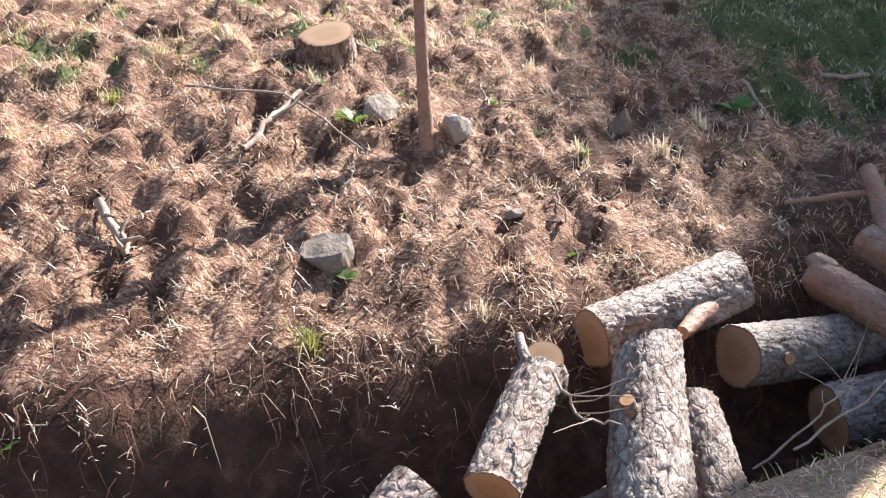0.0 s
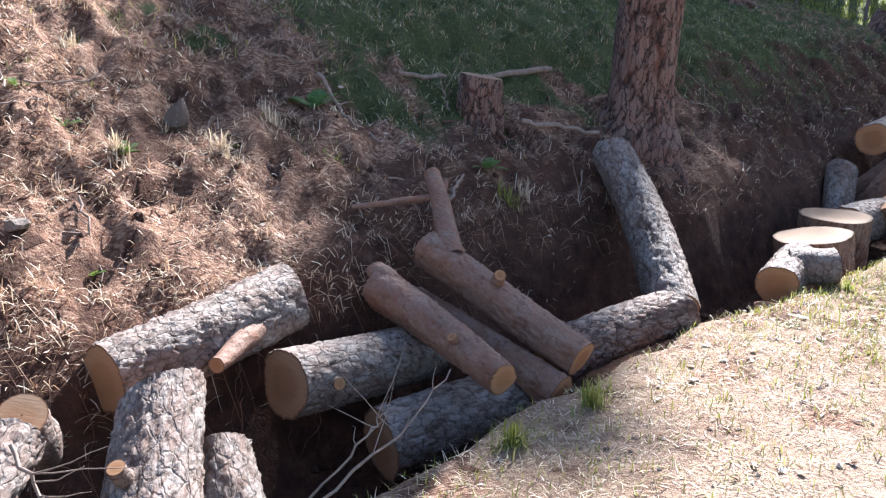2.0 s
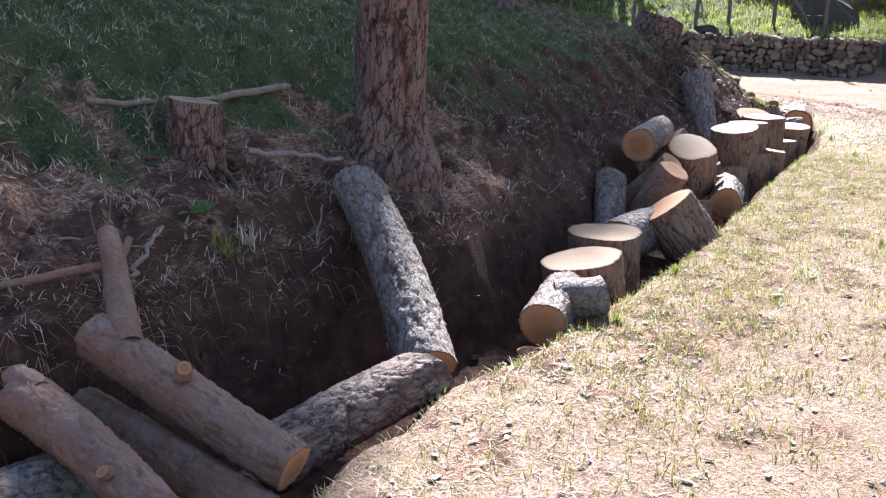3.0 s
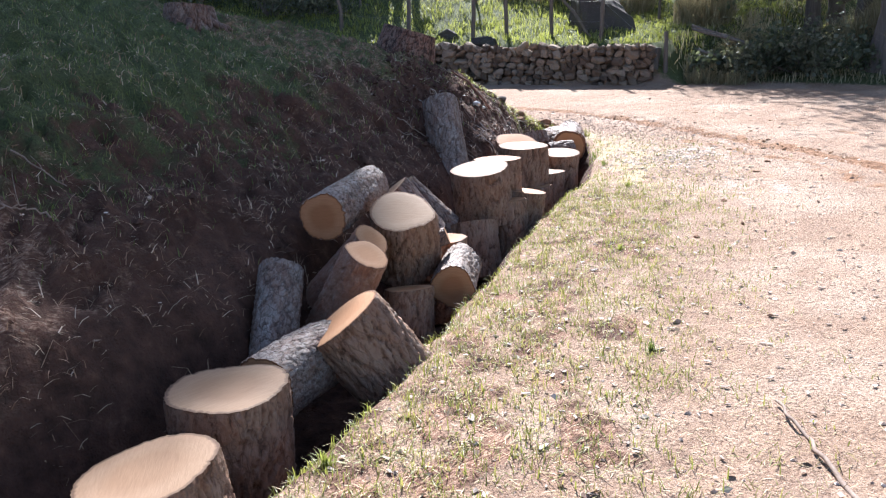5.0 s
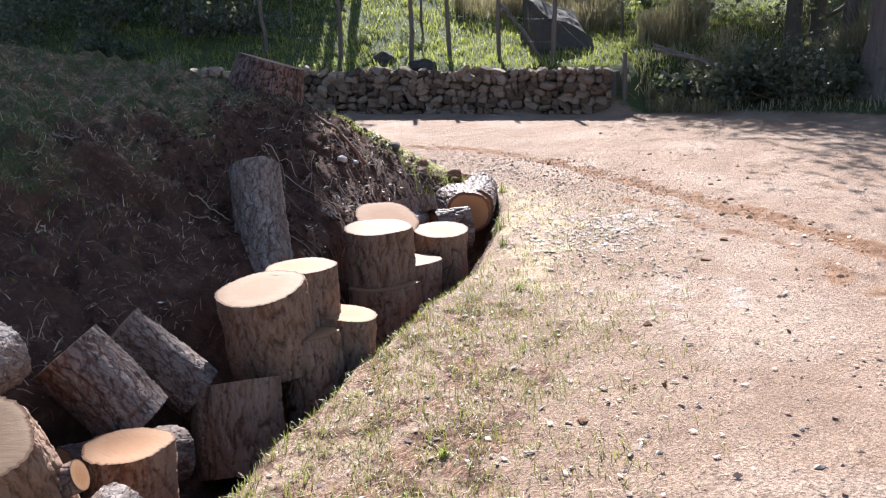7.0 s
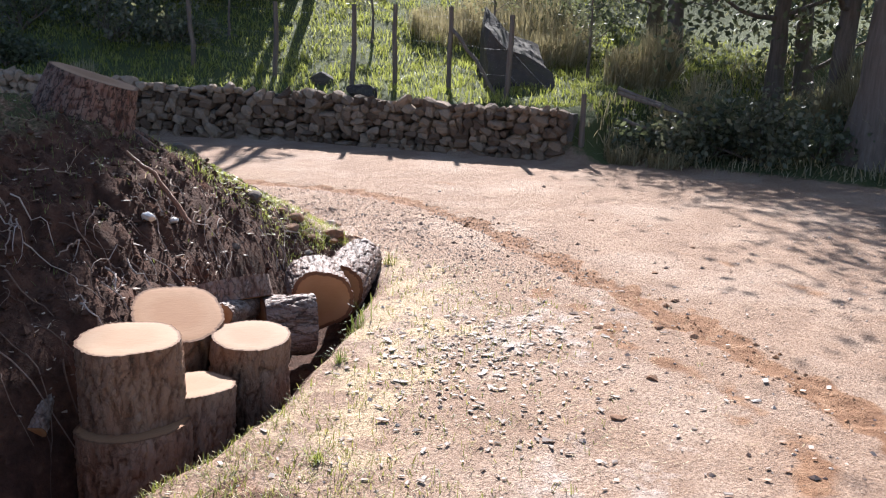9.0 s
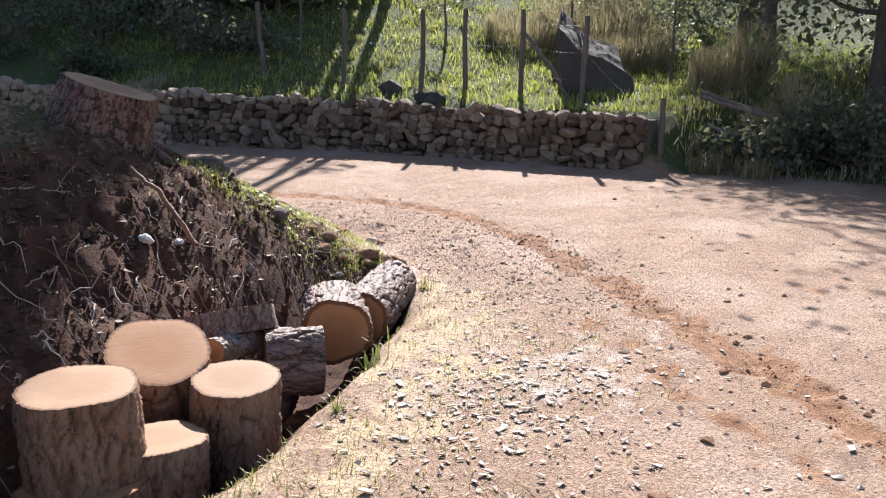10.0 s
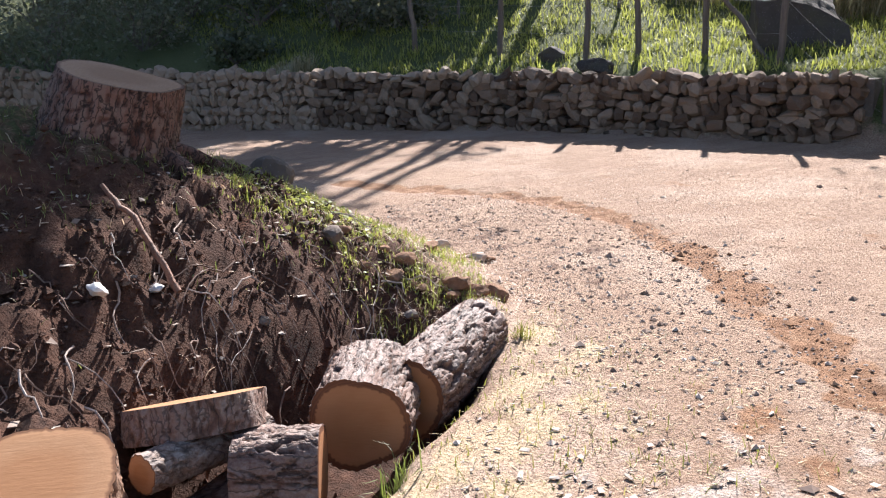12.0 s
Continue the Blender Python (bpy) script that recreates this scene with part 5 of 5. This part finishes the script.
for v in bm.verts:
    x, y, z = v.co
    k = 1.0 - 0.07 * (z + 1)
    if z > 0:
        z = z * (0.78 + 0.30 * y - 0.42 * x)
    p = Vector((x * k * 0.66, y * k * 0.8, z * 0.85))
    v.co = p + noise.noise_vector(p * 1.3) * 0.16 + noise.noise_vector(p * 4.0) * 0.04
bm.to_mesh(boulder.data)
bm.free()
boulder.matrix_basis = pose(23.6, 13.75, float(height(23.6, 13.75)) + 0.25, 0, 0, -44)
rock(21.0, 16.7, (0.45, 0.3, 0.2), 61, "low grey rock above the wall", BOULDER)
rock(20.75, 15.3, (0.4, 0.25, 0.18), 62, "low grey rock above the wall", BOULDER)


# ---- loose cover on the ground ----
def scatter(n, x0, x1, y0, y1, keep, seed):
    """Random places in a rectangle, kept with the chance that keep(x, y) gives."""
    rng = np.random.RandomState(seed)
    x, y = rng.uniform(x0, x1, n), rng.uniform(y0, y1, n)
    k = keep(x, y) > rng.uniform(0, 1, n)
    return x[k], y[k]


def stuff(name, v, f, material, label):
    return tagged(new(name, mesh_np(name, v, f, material)), label, kind="stuff")


def s_of(x, y):
    return side(x, y, LIP)[0]


def near_bank(x, y):
    s = s_of(x, y)
    return step(0.85, 1.15, s) * step(5.0, 3.2, s) * (1 - 0.4 * step(1.4, 2.4, x) - 0.22 * step(4, 6, x) - 0.33 * step(9.5, 10.5, x)) * np.clip(0.42 + 0.75 * wob(x, y, 31, 0.5) + 0.7 * wob(x, y, 38, 0.22), 0.02, 1)


x, y = scatter(420000, -3.2, 14.2, 1.5, 12.0, near_bank, 1)
v, f = blades(on_ground(x, y, 0.004), 0.075, 0.0042, 1.1, 1, 0.6)
stuff("needle_litter", v, f, NEEDLES, "reddish dry pine needles and straw on the bank")
x, y = scatter(60000, -3.2, 3.0, 2.0, 9.0, lambda x, y: near_bank(x, y) * 0.9, 18)
v, f = blades(on_ground(x, y, 0.012), 0.055, 0.0042, 1.2, 18, 0.4)
stuff("pale_straw", v, f, PALE_STRAW, "pale dry grass blades lying on the needles")
x, y = scatter(60000, -3.2, 14.2, 1.5, 11.0, lambda x, y: step(1.0, 1.1, s_of(x, y)) * step(1.5, 1.15, s_of(x, y)) * (0.8 - 0.72 * step(2.5, 5, x)) * step(10.2, 9.2, x) * np.clip(0.5 + 0.8 * wob(x, y, 40, 0.3), 0.05, 1), 2)
v, f = blades(on_ground(x, y, 0.01), 0.17, 0.0034, 1.3, 2, 1.9, azimuth=-1.2)
stuff("hanging_straw", v, f, NEEDLES, "dry straw hanging over the ditch edge")


def verge_keep(x, y):
    s = s_of(x, y)
    return step(-1.9, -0.3, s + 0.4 * wob(x, y, 33, 0.8)) * step(0.12, 0.0, s) * np.clip(0.8 + 0.8 * wob(x, y, 34, 0.35) + 0.3 * wob(x, y, 39, 0.12), 0.06, 1) * step(14.6, 13.6, x) * (0.25 + 0.75 * step(3.0, 4.5, x)) * (1 - 0.8 * step(10.6, 11.8, x))


x, y = scatter(460000, -1.0, 14.6, -1.0, 8.6, verge_keep, 3)
v, f = blades(on_ground(x, y), 0.05, 0.004, 0.7, 3, 0.5)
stuff("verge_grass", v, f, GRASS, "short dry and green grass along the road edge")
x, y = scatter(120000, 0.0, 14.6, -1.5, 8.6, lambda x, y: step(-2.8, -0.5, s_of(x, y)) * step(0.1, -0.05, s_of(x, y)) * 0.5, 4)
v, f = blades(on_ground(x, y, 0.003), 0.05, 0.0028, 1.5, 4, 0.1)
stuff("road_straw", v, f, STRAW, "dry straw and needles lying on the road verge")


x, y = scatter(34000, -0.5, 4.4, 0.5, 4.2, lambda x, y: step(-1.3, -0.2, s_of(x, y)) * step(0.05, -0.05, s_of(x, y)) * np.clip(0.55 + 0.6 * wob(x, y, 43, 0.3), 0.05, 1), 27)
v, f = blades(on_ground(x, y, 0.003), 0.045, 0.003, 1.25, 27, 0.4)
stuff("verge_straw", v, f, PALE_STRAW, "pale sunlit straw on the road edge")


def turf_keep(x, y):
    lit, green, soil, mud, yel, pale = zone_values(x, y)
    return np.clip(green, 0, 1) * step(1.0, 1.3, s_of(x, y)) * 0.8


x, y = scatter(26000, -3.2, 2.2, 3.6, 9.0, lambda x, y: turf_keep(x, y) * 0.9, 25)
v, f = blades(on_ground(x, y), 0.07, 0.0045, 0.6, 25, 0.5)
stuff("sunny_bank_grass", v, f, MEADOW, "yellow-green grass between the needles on the sunny bank")
x, y = scatter(120000, 2.0, 15.2, 4.5, 13.0, turf_keep, 5)
v, f = blades(on_ground(x, y), 0.06, 0.0042, 0.6, 5, 0.5)
stuff("bank_grass", v, f, GREEN, "green grass growing on the upper bank")


def meadow_keep(x, y):
    h = -side(x, y, HILL)[0]
    return step(0.4, 0.8, h) * step(14, 6, h) * np.clip(0.7 + 0.5 * wob(x, y, 35, 0.9), 0.1, 1)


x, y = scatter(110000, 17.0, 33.0, 9.0, 27.0, meadow_keep, 6)
v, f = blades(on_ground(x, y, -0.01), 0.16, 0.018, 0.55, 6, 0.5)
stuff("slope_grass", v, f, MEADOW, "yellow-green grass on the sunny hillside")
x, y = scatter(40000, 20.0, 34.0, -8.0, 11.0, lambda x, y: step(-0.05, 0.2, -side(x, y, HILL)[0]) * 0.7, 7)
v, f = blades(on_ground(x, y, -0.01), 0.25, 0.02, 0.5, 7, 0.5)
stuff("undergrowth", v, f, REED, "rough grass under the trees")



def nose_keep(x, y):
    s = s_of(x, y)
    return step(12.2, 12.9, x + 0.2 * wob(x, y, 36, 0.5)) * step(0.02, 0.3, s) * step(8.3, 8.8, y) * np.clip(0.5 + 0.8 * wob(x, y, 37, 0.4), 0.03, 1) * step(0.0, 0.45, (x - 12.7) * 0.6 + (y - 9.0) * 0.8)


x, y = scatter(60000, 12.2, 15.2, 8.3, 13.0, nose_keep, 16)
v, f = blades(on_ground(x, y), 0.06, 0.0045, 0.6, 16, 0.5)
stuff("nose_grass", v, f, MEADOW, "yellow-green grass on the sunny end of the bank")
x, y = scatter(40000, 12.0, 15.6, 8.2, 13.0, lambda x, y: step(-0.3, 0.2, s_of(x, y)) * 0.6 * step(0.0, 0.45, (x - 12.9) * 0.6 + (y - 9.0) * 0.8), 17)
v, f = blades(on_ground(x, y, 0.004), 0.07, 0.004, 1.3, 17, 0.5)
stuff("nose_litter", v, f, NEEDLES, "dry straw on the end of the bank")
x, y = scatter(5200, 12.7, 14.1, 8.9, 10.4, lambda x, y: np.exp(-((x - 13.35) / 0.4) ** 2 - ((y - 9.6) / 0.4) ** 2) * np.clip(0.5 + 0.9 * wob(x, y, 41, 0.3), 0, 1), 26)
v, f = leaf_quads(on_ground(x, y, 0.035), 0.016, 26, 0.6, 0.75)
stuff("ivy_leaves", v, f, MEADOW, "small green leaves creeping over the sunny bank end")
# stones and flakes
def pebbles(x, y, size, seed, flat=0.55):
    rng = np.random.RandomState(seed)
    n = len(x)
    octa = np.array([(1, 0, 0), (0, 1, 0), (-1, 0, 0), (0, -1, 0), (0, 0, 1), (0, 0, -0.6)], float)
    tri = np.array([(0, 1, 4), (1, 2, 4), (2, 3, 4), (3, 0, 4), (1, 0, 5), (2, 1, 5), (3, 2, 5), (0, 3, 5)])
    s = size * rng.lognormal(0, 0.5, n)
    P = on_ground(x, y)
    shape = octa[None] * (1 + rng.uniform(-0.35, 0.35, (n, 6, 3))) * np.array([1, 0.8, flat]) * s[:, None, None]
    a = rng.uniform(0, 6.28, n)
    c, d = np.cos(a)[:, None], np.sin(a)[:, None]
    co = np.stack([shape[..., 0] * c - shape[..., 1] * d, shape[..., 0] * d + shape[..., 1] * c, shape[..., 2]], -1) + P[:, None]
    co[..., 2] += (s * flat * 0.3)[:, None]
    return co.reshape(-1, 3), (np.arange(n)[:, None, None] * 6 + tri[None]).reshape(-1, 3)


x, y = scatter(60000, 0.0, 19.0, -2.0, 12.0, lambda x, y: step(0.05, -0.3, s_of(x, y)) * (0.25 + 0.55 * step(12, 14, x) * step(2.5, 0.8, -s_of(x, y))), 8)
v, f = pebbles(x, y, 0.007, 8)
stuff("gravel", v, f, GRAVEL, "small pale stones scattered on the dirt road")
x, y = scatter(9000, 13.2, 16.3, 6.0, 12.0, lambda x, y: step(0.6, -0.2, s_of(x, y)) * step(2.4, 0.5, -s_of(x, y)) * step(13.4, 14.4, x + 0.3 * (y - 8)), 9)
v, f = pebbles(x, y, 0.008, 9, 0.5)
stuff("coarse_gravel", v, f, plain_material("brown_gravel", [(0.15, (0.16, 0.105, 0.078)), (0.5, (0.30, 0.215, 0.165)), (0.9, (0.52, 0.43, 0.36))], 40, 0.9, 0.3, 0.004, island=0.7), "coarse stones and clods where the ditch ends")
x, y = scatter(6000, 12.2, 16.2, 4.3, 10.5, lambda x, y: step(0.3, 0.0, np.abs(side(x, y, MUD)[0])), 10)
v, f = pebbles(x, y, 0.009, 10, 0.6)
stuff("mud_clods", v, f, plain_material("ochre_mud", [(0.3, (0.22, 0.11, 0.055)), (0.6, (0.36, 0.20, 0.11)), (0.9, (0.46, 0.30, 0.19))], 20, 0.95, 0.4, 0.01, island=0.5), "crumbled orange mud along a wheel rut")
x, y = scatter(2600, 0.0, 14.5, 1.5, 11.0, lambda x, y: step(0.2, 0.5, s_of(x, y)) * step(2.6, 1.0, s_of(x, y)), 11)
v, f = pebbles(x, y, 0.018, 11, 0.7)
stuff("soil_clods", v, f, DIRT, "dark crumbs of soil in the ditch and bank")


x, y = scatter(26000, 9.8, 14.3, 6.8, 11.0, lambda x, y: step(0.85, 1.0, s_of(x, y)) * step(2.8, 1.6, s_of(x, y)) * np.clip(0.55 + 0.8 * wob(x, y, 44, 0.35), 0.05, 1), 28)
v, f = pebbles(x, y, 0.012, 28, 0.75)
stuff("bank_crumbs", v, f, DIRT, "dark crumbs of loose soil on the cut bank")


def flakes(x, y, size, seed):
    """Thin curled bark flakes: a bent plate with thickness."""
    rng = np.random.RandomState(seed)
    n = len(x)
    base = np.array([(-1, -0.45, 0), (1, -0.35, 0), (0.9, 0.4, 0), (-0.85, 0.5, 0)], float)
    s = size * rng.lognormal(0, 0.3, n)
    low = base[None] * (1 + rng.uniform(-0.4, 0.4, (n, 4, 3))) * s[:, None, None]
    low[..., 2] = rng.uniform(-0.1, 0.42, (n, 4)) * s[:, None]
    up = low + np.array([0, 0, 0.0035])
    a = rng.uniform(0, 6.28, n)
    co = np.concatenate([low, up], 1)
    c, d = np.cos(a)[:, None], np.sin(a)[:, None]
    co = np.stack([co[..., 0] * c - co[..., 1] * d, co[..., 0] * d + co[..., 1] * c, co[..., 2]], -1) + on_ground(x, y, 0.004)[:, None]
    quads = np.array([(4, 5, 6, 7), (0, 1, 5, 4), (1, 2, 6, 5), (2, 3, 7, 6), (3, 0, 4, 7)])
    return co.reshape(-1, 3), (np.arange(n)[:, None, None] * 8 + quads[None]).reshape(-1, 4)


def chip_keep(x, y):
    return np.exp(-((x - 12.85) / 0.6) ** 2 - ((y - 6.4) / 0.42) ** 2) + 0.25 * np.exp(-((x - 12.3) / 0.8) ** 2 - ((y - 5.9) / 0.6) ** 2)


x, y = scatter(4800, 10.8, 14.6, 4.6, 7.6, lambda x, y: chip_keep(x, y) * step(0.0, -0.1, s_of(x, y)), 12)
v, f = flakes(x, y, 0.0155, 12)
stuff("bark_flakes", v, f, CHIP, "grey bark flakes strewn on the road verge")
x, y = scatter(2600, 2.5, 15.0, 0.5, 8.0, lambda x, y: step(0.0, -0.1, s_of(x, y)) * step(-3.5, -0.5, s_of(x, y)), 13)
v, f = flakes(x, y, 0.013, 13)
stuff("bark_crumbs", v, f, CHIP, "scattered bark crumbs on the road")
x, y = scatter(3800, -3.0, 14.0, 1.5, 10.0, lambda x, y: step(1.0, 1.2, s_of(x, y)) * step(3.8, 2.0, s_of(x, y)) * 0.4, 14)
v, f = leaf_quads(on_ground(x, y, 0.02), 0.018, 14, 0.85, 0.7)
stuff("fallen_leaves", v, f, LEAF_LITTER, "pale curled leaves on the needle litter")
x, y = scatter(1700, 2.0, 14.0, 0.0, 7.0, lambda x, y: step(0.0, -0.2, s_of(x, y)) * 0.7, 15)
v, f = leaf_quads(on_ground(x, y, 0.01), 0.016, 15, 0.9, 0.7)
stuff("road_leaves", v, f, LEAF_LITTER, "pale dry leaves on the road")


# roots hanging from the cut bank
def root_curtain(n, x0, x1, s0, s1, seed, length, r):
    rng = np.random.RandomState(seed)
    pieces = []
    lx, ly = [p[0] for p in LIP[:14]], [p[1] for p in LIP[:14]]
    for k in range(n):
        x = rng.uniform(x0, x1)
        s = rng.uniform(s0, s1)
        y = float(np.interp(x, lx, ly)) + s * 1.06
        ax, L = rng.normal(0, 0.5), length * rng.uniform(0.4, 1.5)
        pts = []
        for t in np.linspace(0, 1, 7):
            px = x + ax * L * t + 0.03 * math.sin(5 * t + k)
            py = y - L * t * 0.75
            pts.append((px, py, float(height(px, py)) + 0.02 + 0.05 * math.sin(math.pi * t) * rng.uniform(0.3, 1)))
        pieces.append(tube(np.array(pts), np.linspace(r, r * 0.4, 7) * rng.uniform(0.5, 1.4), 5, k))
    return join(pieces)


v, f = root_curtain(160, 10.2, 13.7, 0.95, 1.9, 41, 0.28, 0.0045)
stuff("bank_roots", v, f, ROOT, "tangle of thin roots hanging from the cut bank")
x, y = scatter(900, 10.0, 13.9, 6.8, 10.6, lambda x, y: step(0.9, 1.1, s_of(x, y)) * step(2.6, 1.8, s_of(x, y)), 29)
v, f = flakes(x, y, 0.016, 29)
stuff("bank_bark_bits", v, f, CHIP, "bark bits and dead leaves caught on the dark bank")
v, f = root_curtain(170, -2.4, 2.6, 0.95, 1.3, 42, 0.12, 0.0024)
stuff("ditch_roots", v, f, BARK_RED, "thin pale roots hanging over the ditch edge")
wall_stones()
